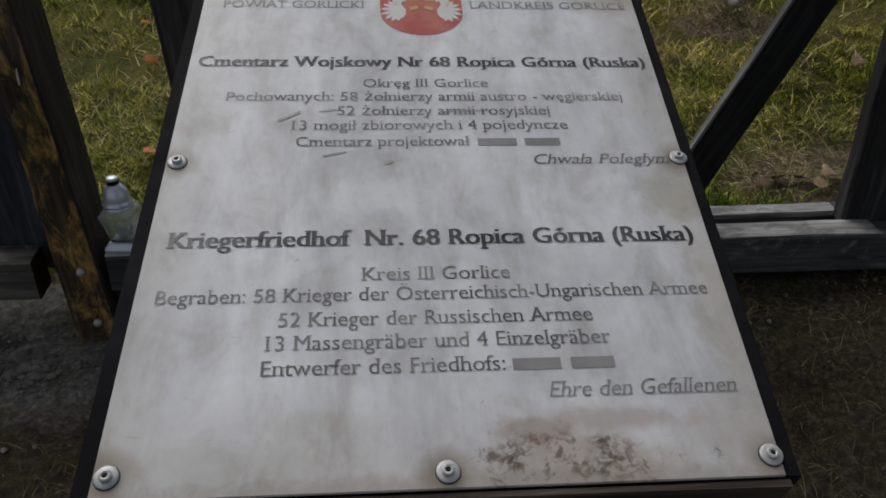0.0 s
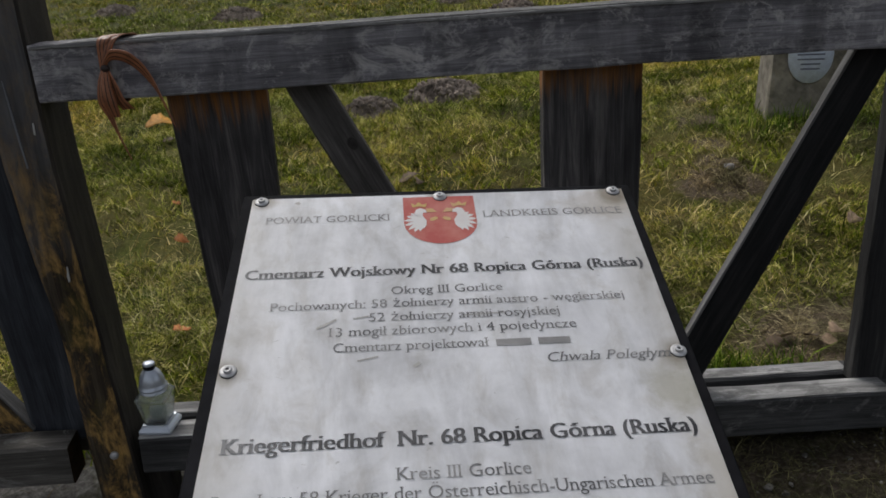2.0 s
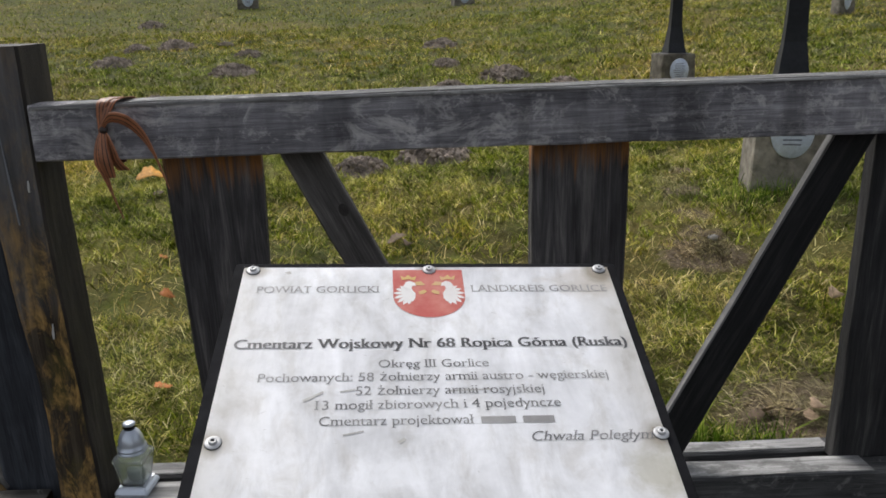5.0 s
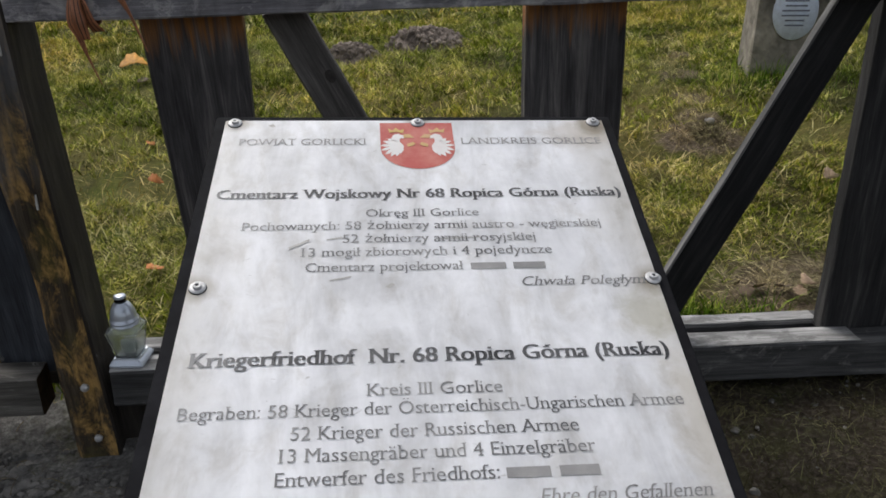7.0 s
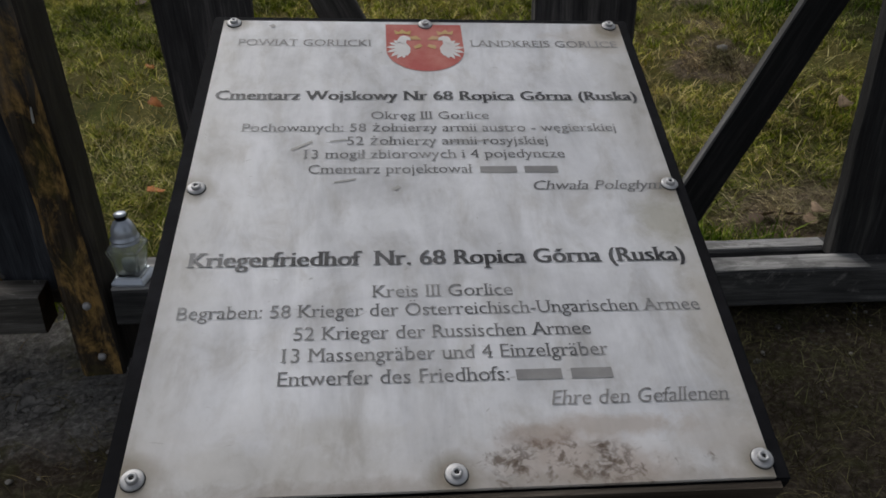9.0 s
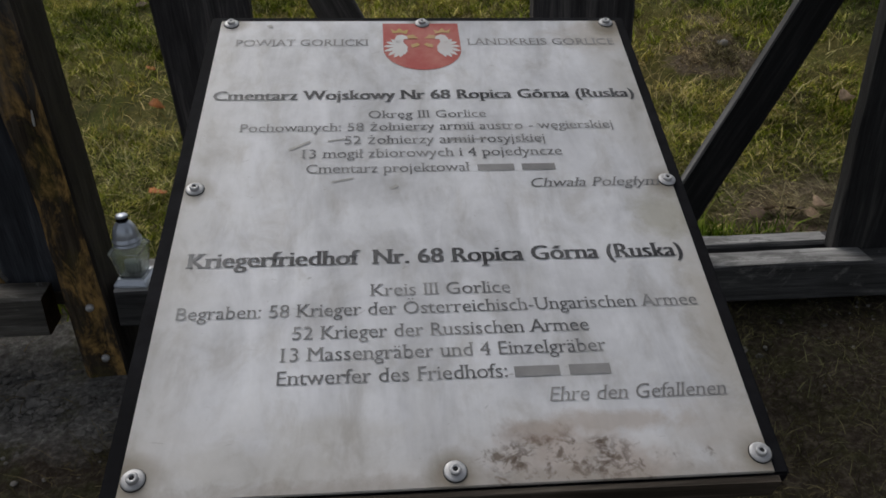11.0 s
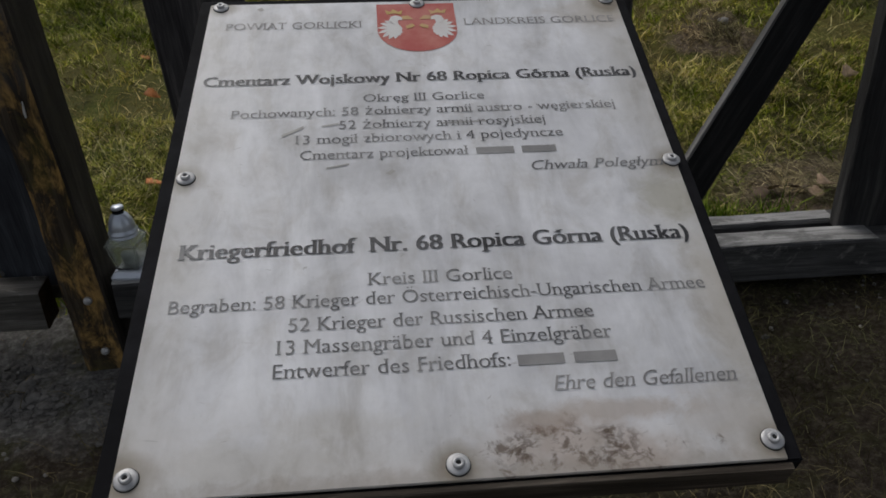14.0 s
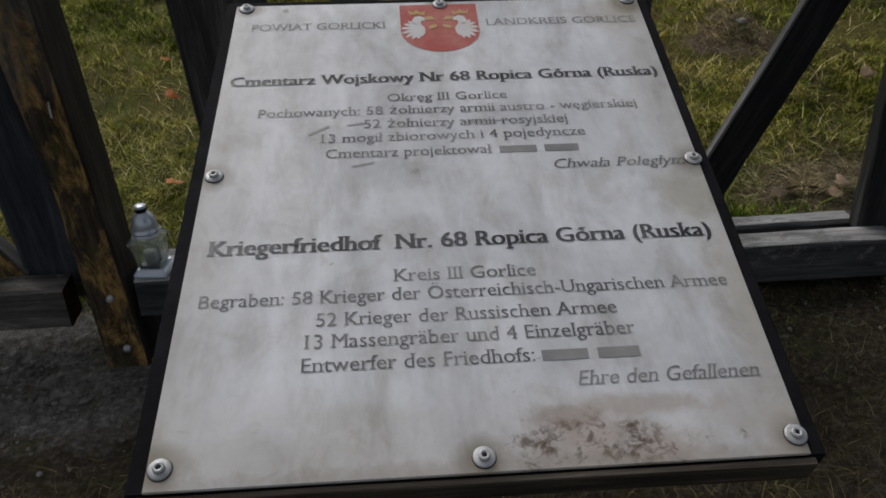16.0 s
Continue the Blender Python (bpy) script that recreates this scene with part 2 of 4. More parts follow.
MORTAR = plain("dark_mortar", (0.15, 0.147, 0.14), 0.95, 0, 0.1, 0.3, 20, 0.5)
STEEL = plain("zinc_plated_steel", (0.52, 0.52, 0.525), 0.5, 0.4, 0.5, 0.2, 60, 0.1)
RUBBER = plain("black_rubber", (0.02, 0.02, 0.02), 0.8)
BOARD = plain("black_painted_board", (0.010, 0.010, 0.012), 0.85, 0, 0.12, 0.4, 35, 0.4)
BOARD_EDGE = wood("worn_brown_board_edge", (0.03, 0.024, 0.018), (0.085, 0.068, 0.052), (0.19, 0.16, 0.13))
SILVER = plain("silver_painted_plastic", (0.66, 0.71, 0.79), 0.26, 0.45, 0.5, 0.06, 20, 0.03)
CAP_DARK = plain("shiny_dark_band", (0.03, 0.03, 0.035), 0.15, 0.9, 0.5)
WAX = plain("white_wax", (0.45, 0.49, 0.46), 0.6, 0, 0.4, 0.06)
LEAF_TAN = plain("tan_dead_leaf", (0.27, 0.19, 0.125), 0.75, 0, 0.3, 0.4, 50, 0.4)
LEAF_ORANGE = plain("orange_dead_leaf", (0.42, 0.15, 0.04), 0.7, 0, 0.3, 0.4, 50, 0.4)
LEAF_YELLOW = plain("yellow_dead_leaf", (0.50, 0.24, 0.04), 0.7, 0, 0.3, 0.35, 50, 0.4)
LEAF_BROWN = plain("brown_dead_leaf", (0.12, 0.085, 0.055), 0.8, 0, 0.3, 0.4, 50, 0.4)
RIB_ORANGE = plain("faded_orange_ribbon", (0.36, 0.14, 0.065), 0.45, 0, 0.5, 0.25, 60, 0.1)
RIB_BLACK = plain("black_ribbon_stripe", (0.03, 0.017, 0.013), 0.5, 0, 0.5, 0.2, 60, 0.1)
PEBBLE_PALE = plain("white_paint_fleck", (0.62, 0.61, 0.58), 0.6)
PEBBLE = plain("pale_pebble", (0.24, 0.23, 0.215), 0.85, 0, 0.2, 0.25, 30, 0.3)


def glass_material():
    n = Nodes("clear_pressed_glass", 0.08, 0, 0.5)
    n.b.inputs["Transmission Weight"].default_value = 0.9
    n.b.inputs["IOR"].default_value = 1.45
    n.color((0.92, 0.97, 0.95))
    n.bump(n.noise(90, n.coords((1, 1, 1)), 3, 0.5), 0.15, 0.001)
    return n.m


GLASS = glass_material()


def sheet_material():
    """White printed plastic, greyed by weather; brown rot marks along the lower edge and small scuffs."""
    n = Nodes("weathered_white_plastic", 0.42, 0, 0.45)
    v = n.c.outputs["Object"]
    x, y = n.axis(0), n.axis(1)
    cloud = n.noise(7, v, 5, 0.6, 0.5)
    fine = n.noise(55, v, 6, 0.7)
    streak = n.noise(3.5, n.coords((5, 1.2, 1), False), 5, 0.65, 0.6)
    c = n.mix(1.0, (0.775, 0.780, 0.803), n.ramp(cloud, [(0.32, 0.80), (0.52, 0.98), (0.68, 1.07)]), "MULTIPLY")
    c = n.mix(1.0, c, n.ramp(streak, [(0.34, 0.80), (0.52, 0.98), (0.68, 1.08)]), "MULTIPLY")
    c = n.mix(0.5, c, n.ramp(fine, [(0.3, 0.86), (0.55, 1.0)]), "MULTIPLY")
    # grime gathering towards the edges
    ex = n.math("ABSOLUTE", n.math("ADD", x, 0.012))
    grime = n.math("ADD", n.math("MULTIPLY", ex, 1.0), n.math("MULTIPLY", n.math("SUBTRACT", cloud, 0.5), 0.16))
    c = n.mix(n.ramp(grime, [(0.19, 0.0), (0.265, 0.6)]), c, (0.40, 0.37, 0.31))
    low = n.math("ADD", n.math("MULTIPLY", y, -1.0), n.math("MULTIPLY", n.math("SUBTRACT", cloud, 0.5), 0.16))
    c = n.mix(n.ramp(low, [(0.53, 0.0), (0.61, 0.45)]), c, (0.50, 0.46, 0.40))
    # brown rot marks, to the right of the middle bolt
    dx = n.math("MULTIPLY", n.math("SUBTRACT", x, 0.075), 1.0)
    dy = n.math("MULTIPLY", n.math("ADD", y, 0.590), 3.4)
    rad = n.math("SQRT", n.math("ADD", n.math("MULTIPLY", dx, dx), n.math("MULTIPLY", dy, dy)))
    rad = n.math("ADD", rad, n.math("MULTIPLY", n.math("SUBTRACT", n.noise(19, v, 4, 0.6), 0.5), 0.34))
    spots = n.noise(74, n.coords((1, 1.1, 1), False), 6, 0.66, 0.35)
    reach = n.ramp(n.math("SUBTRACT", 0.62, n.math("MULTIPLY", rad, 4.0)), [(0.02, 0.0), (0.45, 0.16)])
    tan = n.ramp(n.math("ADD", n.math("MULTIPLY", cloud, 0.8), reach), [(0.44, 0.0), (0.64, 0.6)])
    c = n.mix(n.math("MULTIPLY", tan, n.ramp(reach, [(0.0, 0.0), (0.12, 1.0)])), c, (0.40, 0.31, 0.25))
    k = n.ramp(n.math("ADD", n.math("MULTIPLY", spots, 0.8), reach), [(0.56, 0.0), (0.645, 0.8)])
    c = n.mix(n.math("MULTIPLY", k, n.ramp(reach, [(0.02, 0.0), (0.10, 1.0)])), c, n.mix(fine, (0.05, 0.035, 0.025), (0.20, 0.14, 0.09)))
    # dark outlines where the skin has flaked
    rim = n.math("ABSOLUTE", n.math("SUBTRACT", n.noise(40, n.coords((1, 1.2, 1), False), 5, 0.6, 0.3), 0.5))
    k = n.math("MULTIPLY", n.ramp(rim, [(0.010, 0.65), (0.050, 0.0)]), n.math("MULTIPLY", n.ramp(reach, [(0.09, 0.0), (0.15, 1.0)]), n.ramp(n.noise(22, v, 3, 0.6), [(0.46, 0.0), (0.60, 1.0)])))
    c = n.mix(k, c, (0.085, 0.055, 0.038))
    # stains: place, reach, colour, strength; the last one is a paler patch
    for su, sv, ru, rv, tint, amt in ((0.214, -0.330, 0.030, 0.034, (0.36, 0.34, 0.24), 0.5), (0.200, -0.020, 0.055, 0.030, (0.42, 0.36, 0.29), 0.45),
                                      (-0.165, -0.583, 0.075, 0.020, (0.46, 0.43, 0.36), 0.32), (-0.105, -0.555, 0.06, 0.012, (0.48, 0.45, 0.38), 0.28),
                                      (0.048, -0.563, 0.034, 0.010, (0.30, 0.22, 0.17), 0.42), (0.110, -0.556, 0.075, 0.010, (0.44, 0.37, 0.31), 0.6),
                                      (0.195, -0.560, 0.040, 0.030, (0.44, 0.39, 0.33), 0.35), (0.225, -0.470, 0.022, 0.08, (0.46, 0.42, 0.35), 0.5),
                                      (0.0, -0.604, 0.26, 0.010, (0.32, 0.27, 0.22), 0.45), (-0.055, -0.325, 0.055, 0.024, (0.86, 0.87, 0.90), 0.45)):
        px, py = n.math("DIVIDE", n.math("SUBTRACT", x, su), ru), n.math("DIVIDE", n.math("SUBTRACT", y, sv), rv)
        d = n.math("SQRT", n.math("ADD", n.math("MULTIPLY", px, px), n.math("MULTIPLY", py, py)))
        d = n.math("ADD", n.math("MULTIPLY", d, 0.5), n.math("MULTIPLY", n.math("SUBTRACT", n.noise(34, v, 5, 0.7, 0.4), 0.5), 1.1))
        c = n.mix(n.ramp(d, [(0.25, amt), (0.62, 0.0)]), c, tint)
    # dirt caught round the bolts
    for bu, bv in ((-0.238, 0.0055), (-0.0055, 0.006), (0.2275, 0.007), (-0.245, -0.2835), (0.231, -0.282), (-0.2505, -0.5885), (-0.0145, -0.5935), (0.2240, -0.590)):
        px, py = n.math("SUBTRACT", x, bu), n.math("SUBTRACT", y, bv)
        d = n.math("SQRT", n.math("ADD", n.math("MULTIPLY", px, px), n.math("MULTIPLY", py, py)))
        d = n.math("SUBTRACT", d, n.math("MULTIPLY", n.math("SUBTRACT", cloud, 0.5), 0.05))
        c = n.mix(n.ramp(n.math("MULTIPLY", d, 20.0), [(0.18, 0.75), (0.5, 0.0)]), c, (0.24, 0.20, 0.14))
    blot = n.noise(17, n.coords((1.6, 0.9, 1), False), 5, 0.65, 0.4)
    c = n.mix(1.0, c, n.ramp(blot, [(0.34, (0.84, 0.825, 0.80)), (0.5, (1.0, 1.0, 1.0)), (0.66, (1.06, 1.06, 1.07))]), "MULTIPLY")
    # scattered scuffs and specks
    sc = n.noise(26, n.coords((1, 2.2, 1), False), 4, 0.6, 2.2)
    c = n.mix(n.ramp(sc, [(0.69, 0.0), (0.74, 0.5)]), c, (0.30, 0.29, 0.27))
    n.color(c)
    n.put(n.b.inputs["Roughness"], n.ramp(cloud, [(0.3, 0.34), (0.7, 0.52)]))
    n.bump(fine, 0.08, 0.001)
    return n.m


def ink(name, col, fade, amount):
    n = Nodes(name, 0.5, 0, 0.4)
    f = n.noise(14, n.c.outputs["Object"], 6, 0.65)
    c = n.mix(n.ramp(f, [(0.40, 0.0), (0.64, amount)]), col, fade)
    # the print has worn off towards one side of the sheet
    worn = n.math("ADD", n.math("MULTIPLY", n.axis(0), -2.0), n.math("MULTIPLY", n.math("SUBTRACT", f, 0.5), 0.25))
    n.color(n.mix(n.ramp(worn, [(0.36, 0.0), (0.50, 0.65)]), c, tuple(0.5 * a + 0.25 for a in fade)))
    return n.m


SHEET = sheet_material()
INK_DARK = ink("black_print", (0.030, 0.030, 0.034), (0.17, 0.17, 0.175), 0.7)
INK_GREY = ink("faded_grey_print", (0.115, 0.115, 0.12), (0.37, 0.365, 0.36), 0.85)
INK_PALE = ink("pale_grey_print", (0.24, 0.235, 0.235), (0.42, 0.41, 0.40), 0.6)
RED = ink("faded_red_print", (0.47, 0.075, 0.06), (0.58, 0.20, 0.16), 0.95)
WHITE = ink("white_print", (0.78, 0.77, 0.76), (0.68, 0.62, 0.6), 0.7)
GOLD = ink("ochre_print", (0.58, 0.40, 0.09), (0.60, 0.36, 0.22), 0.8)


# ---- building helpers ----
def finish(me, mat, smooth=False):
    for m in mat if isinstance(mat, (list, tuple)) else [mat]:
        me.materials.append(m)
    if smooth:
        me.polygons.foreach_set("use_smooth", [True] * len(me.polygons))
    return me


def part(name, bm, mat, parent=None, label="", m=None, smooth=False):
    """One bmesh as one mesh object, under a thing or a part."""
    me = bpy.data.meshes.new(name)
    bm.normal_update()
    bm.to_mesh(me)
    bm.free()
    finish(me, mat, smooth)
    ob = new(name, me)
    ob.parent = parent
    if m is not None:
        ob.matrix_basis = m
    return tagged(ob, label)


def thing(name, label, category, group="", at=None):
    ob = new(name)
    if at is not None:
        ob.matrix_basis = at
    return tagged(ob, label, category, group)


def ring(bm, pts):
    return [bm.verts.new(p) for p in pts]


def loft(rings, closed=True, cap=True):
    """A skin over rings of points, each ring a list of the same length."""
    bm = bmesh.new()
    rows = [ring(bm, r) for r in rings]
    n = len(rows[0])
    for a, b in zip(rows, rows[1:]):
        for k in range(n if closed else n - 1):
            bm.faces.new((a[k], a[(k + 1) % n], b[(k + 1) % n], b[k]))
    if cap and closed:
        bm.faces.new(list(reversed(rows[0])))
        bm.faces.new(rows[-1])
    bmesh.ops.recalc_face_normals(bm, faces=bm.faces)
    return bm


def chamfered(w, d, c):
    w, d = w / 2, d / 2
    return [(-w + c, -d), (w - c, -d), (w, -d + c), (w, d - c), (w - c, d), (-w + c, d), (-w, d - c), (-w, -d + c)]


def along(a, b, side):
    """The frame of a timber from a to b: x runs along it, y across its width."""
    a, b = Vector(a), Vector(b)
    x = (b - a).normalized()
    y = Vector(side)
    y = (y - x * y.dot(x)).normalized()
    z = x.cross(y)
    return Matrix.Translation(a) @ Matrix((x, y, z)).transposed().to_4x4()


def timber(name, a, b, side, w, d, mat, parent, label="", seed=0, w_end=None, chamfer=0.004, rough=0.0025, step=0.04):
    """A sawn timber with softened, slightly wavy edges."""
    length = (Vector(b) - Vector(a)).length
    n = max(2, int(length / step))
    rings = []
    for k in range(n + 1):
        f = k / n
        ww = w + ((w_end if w_end else w) - w) * f
        pts = []
        for q, (u, v) in enumerate(chamfered(ww, d, chamfer)):
            j = noise.noise_vector((f * length * 7 + seed * 13.1, q // 2 * 3.7 + seed, 0.5))
            pts.append((f * length + (j.z * rough if k in (0, n) else 0), u + j.x * rough, v + j.y * rough))
        rings.append(pts)
    return part(name, loft(rings), mat, parent, label, along(a, b, side))


def lathe(profile, n=32, sides=None, turn=0.0):
    """Rings of radius r at height z; sides=4 gives a square body."""
    rings = []
    for r, z in profile:
        if sides == 4:  # rounded corners
            c = 0.09
            pts = []
            for k in range(4):
                for s in (-1, 1):
                    ang = turn + math.pi / 2 * k + math.pi / 4
                    px, py = math.cos(ang) * r * 1.4142, math.sin(ang) * r * 1.4142
                    tx, ty = -math.sin(ang), math.cos(ang)
                    pts.append((px * (1 - c / 2) + tx * s * r * c / 1.6, py * (1 - c / 2) + ty * s * r * c / 1.6, z))
            rings.append(pts)
        else:
            rings.append([(r * math.cos(2 * math.pi * k / n), r * math.sin(2 * math.pi * k / n), z) for k in range(n)])
    return loft(rings, cap=profile[0] != profile[-1])


def soft_box(w, d, h, c=0.01, seed=0, rough=0.004, taper=1.0):
    """A stone block from z 0 to h, edges broken, faces uneven."""
    bm = bmesh.new()
    bmesh.ops.create_cube(bm, size=1.0)
    for v in bm.verts:
        k = 1.0 if v.co.z < 0 else taper
        v.co = Vector((v.co.x * w * k, v.co.y * d * k, (v.co.z + 0.5) * h))
    bmesh.ops.bevel(bm, geom=bm.edges[:], offset=c, segments=2, affect="EDGES", profile=0.6)
    bmesh.ops.subdivide_edges(bm, edges=[e for e in bm.edges if e.calc_length() > 0.08], cuts=4, use_grid_fill=True)
    for v in bm.verts:
        v.co += noise.noise_vector(v.co * 9 + Vector((seed * 7.3, 0, 0))) * rough
    return bm


# ---- ground ----
def clip(v, a, b):
    return np.minimum(np.maximum(v, a), b)


def ground_z(x, y):
    x, y = np.asarray(x, float), np.asarray(y, float)
    z = 0.06 * np.maximum(0, y - 0.6)
    z = z + np.where(x > 0, 0.04, 0.02) * clip(x, -4, 8) * clip((y - 0.8) / 1.2, 0, 1)
    z = z + 0.005 * clip(x - 1, 0, 14) * clip(y - 5, 0, 20) + 0.05 * clip(y - 18, 0, 27)
    z = z - 0.035 * clip((0.62 - y) / 0.1, 0, 1) * clip((-x) / 0.4, 0, 1) - 0.06 * np.maximum(0, 0.2 - y).clip(0, 2) * 0.5
    return z


def bumps(x, y):
    """Small unevenness: sums of skewed waves."""
    b = 0.010 * np.sin(3.1 * x + 1.7 * y) * np.sin(2.3 * y - 0.9 * x) + 0.006 * np.sin(7.7 * x - 3.0 * y + 1) * np.sin(6.1 * y + 2.2 * x)
    hum = 0.008 * np.sin(12.1 * x + 4.0 * y + 1.1 * np.sin(5 * y)) * np.sin(10.7 * y - 4.6 * x + 2.0 + 1.3 * np.sin(4 * x)) + 0.009 * np.sin(5.3 * x - 2.7 * y + 0.8) * np.sin(4.9 * y + 1.9 * x)
    return b * (0.35 + 0.65 * clip((y - 0.6) / 0.8, 0, 1)) + hum * clip((y - 0.75) / 0.5, 0, 1)


def make_ground():
    xs = np.unique(np.concatenate([np.linspace(-120, -6, 26), np.linspace(-6, -1.5, 46), np.linspace(-1.5, 2.5, 161), np.linspace(2.5, 9, 50), np.linspace(9, 120, 26)]).round(4))
    ys = np.unique(np.concatenate([np.linspace(-80, -2, 20), np.linspace(-2, -0.2, 24), np.linspace(-0.2, 2.6, 121), np.linspace(2.6, 10, 75), np.linspace(10, 50, 60), np.linspace(50, 400, 25)]).round(4))
    gx, gy = np.meshgrid(xs, ys)
    gz = ground_z(gx, gy) + bumps(gx, gy)
    fine = np.array([noise.fractal((a * 9, b * 9, 3.0), 0.8, 2.0, 5) if -1.6 < a < 2.6 and -0.6 < b < 3 else 0 for a, b in zip(gx.ravel(), gy.ravel())]).reshape(gx.shape)
    gz = gz + 0.009 * fine
    co = np.stack([gx, gy, gz], -1).reshape(-1, 3)
    nx, ny = len(xs), len(ys)
    i = (np.arange(ny - 1)[:, None] * nx + np.arange(nx - 1)[None]).ravel()
    faces = np.stack([i, i + 1, i + nx + 1, i + nx], -1)
    me = bpy.data.meshes.new("ground")
    me.from_pydata(co.tolist(), [], faces.tolist())
    finish(me, SOIL, True)
    return tagged(new("ground", me), "sloping meadow turf with bare dark earth before the fence", "ground", kind="structure")


make_ground()


def height(x, y):
    return float(ground_z(x, y) + bumps(np.float64(x), np.float64(y)))


def blades(name, label, rng, x, y, tall, wide, lean, mat, z=None):
    """Many grass blades in one mesh: each a bent, tapering strip."""
    n = len(x)
    z = ground_z(x, y) + bumps(x, y) if z is None else z
    ang = rng.uniform(0, 2 * math.pi, n)
    h = tall * rng.lognormal(0, 0.35, n)
    w = wide * rng.uniform(0.6, 1.4, n)
    bend = lean * rng.uniform(0.4, 1.6, n)
    az = rng.uniform(0, 2 * math.pi, n)
    tx, ty = np.cos(ang) * w / 2, np.sin(ang) * w / 2
    drop = 1 / np.sqrt(1 + bend ** 2)
    lx, ly = np.cos(az) * bend * h * drop, np.sin(az) * bend * h * drop
    root = np.stack([x, y, z - 0.004], -1)
    side = np.stack([tx, ty, np.zeros(n)], -1)
    mid = root + np.stack([lx * 0.35, ly * 0.35, h * 0.6 * drop], -1)
    tip = root + np.stack([lx, ly, h * drop], -1)
    co = np.stack([root - side, root + side, mid + side * 0.75, mid - side * 0.75, tip], 1).reshape(-1, 3)
    k = np.arange(n)[:, None] * 5
    loops = np.concatenate([k, k + 1, k + 2, k + 3, k + 3, k + 2, k + 4], 1).ravel()
    me = bpy.data.meshes.new(name)
    me.vertices.add(5 * n)
    me.vertices.foreach_set("co", co.astype(np.float32).ravel())
    me.loops.add(7 * n)
    me.loops.foreach_set("vertex_index", loops.astype(np.int32))
    me.polygons.add(2 * n)
    start = np.stack([np.arange(n) * 7, np.arange(n) * 7 + 4], 1).ravel()
    me.polygons.foreach_set("loop_start", start.astype(np.int32))
    me.update(calc_edges=True)
    finish(me, mat)
    return tagged(new(name, me), label, "grass", kind="stuff")


def patchy(x, y, s, seed):
    return (np.sin(s * x + 1.3 * s * y + seed) + np.sin(1.7 * s * x - 0.8 * s * y + 2 * seed) + np.sin(0.6 * s * x + 2.1 * s * y - seed) + np.sin(2.9 * s * x + 2.3 * s * y + 3 * seed)) / 4


def scatter(rng, n, y0, y1):
    y = y0 + (y1 - y0) * np.sqrt(rng.uniform(0.02, 1, n)) if y1 < 8 else rng.uniform(y0, y1, n)
    lo, hi = -0.35 - 0.47 * (y + 1.0), 0.3 + 0.74 * (y + 1.0)
    return lo + (hi - lo) * rng.uniform(0, 1, n), y


rng = np.random.default_rng(7)
MOLES = ((-4.0, 15.75, 0.26), (-2.70, 11.6, 0.29), (-3.15, 9.83, 0.27), (-3.26, 11.5, 0.21), (-1.48, 8.55, 0.28), (-1.51, 10.3, 0.19), (-1.87, 6.45, 0.23), (-2.27, 6.75, 0.13), (1.08, 10.3, 0.25), (0.93, 8.3, 0.19), (1.40, 7.2, 0.26), (0.78, 6.6, 0.20), (-2.02, 11.8, 0.12), (-0.08, 3.92, 0.17), (0.39, 4.05, 0.26), (1.85, 6.55, 0.15))


def keep(x, y, rng, thin=0.35):
    ok = rng.uniform(0, 1, len(x)) < 0.62 + thin * patchy(x, y, 4.1, 2.0) + 0.25 * patchy(x, y, 11.0, 5.0)
    for bx, by, r in (*BARE, *((mx, my, mr * 0.95) for mx, my, mr in MOLES)):
        ok &= (np.hypot(x - bx, y - by) > r * rng.uniform(0.7, 1.1, len(x)))
    ok &= (x > -0.5) | (y > 0.76)
    return ok


def clumps(rng, n, per, y0, y1, spread):
    """Roots gathered in tufts, with gaps between."""
    cx, cy = scatter(rng, n, y0, y1)
    ok = keep(cx, cy, rng)
    cx, cy = cx[ok].repeat(per), cy[ok].repeat(per)
    return cx + rng.normal(0, spread, len(cx)), np.maximum(cy + rng.normal(0, spread, len(cy)), 0.69)


def even(rng, n, y0, y1):
    """Roots strewn evenly over the turf in view."""
    y = rng.uniform(y0, y1, 3 * n)
    width = 0.65 + 1.21 * (y + 1.0)
    y = y[rng.uniform(0, width.max(), 3 * n) < width][:n]
    lo, hi = -0.35 - 0.47 * (y + 1.0), 0.3 + 0.74 * (y + 1.0)
    return lo + (hi - lo) * rng.uniform(0, 1, len(y)), y


cx, cy = even(rng, 6500, 0.70, 1.9)
ok = keep(cx, cy, rng, 0.25)
cx, cy = cx[ok].repeat(11), cy[ok].repeat(11)
x, y = cx + rng.normal(0, 0.011, len(cx)), np.maximum(cy + rng.normal(0, 0.011, len(cy)), 0.69)
blades("grass_by_fence", "green and yellowing autumn grass close behind the fence", rng, x, y, 0.038, 0.0036, 1.7, GRASS)
x, y = even(rng, 15000, 0.69, 1.9)
ok = np.hypot(x - 1.2, y - 0.9) > 0.34 * rng.uniform(0.7, 1.1, len(x))
x, y = x[ok], y[ok]
blades("straw_by_fence", "dry straw lying in the turf by the fence", rng, x, y, 0.060, 0.0027, 2.6, GRASS_DRY)
x, y = rng.normal(1.25, 0.28, 5000), rng.normal(0.95, 0.16, 5000)
ok = y > 0.70
blades("straw_by_fence", "matted dry straw on bare soil by the fence", rng, x[ok], y[ok], 0.070, 0.0028, 4.0, STRAW_LITTER)
tt = rng.uniform(0, 1, 2600)
x, y = 1.40 + 0.40 * tt + rng.normal(0, 0.07, 2600), 2.2 + 1.6 * tt + rng.normal(0, 0.05, 2600)
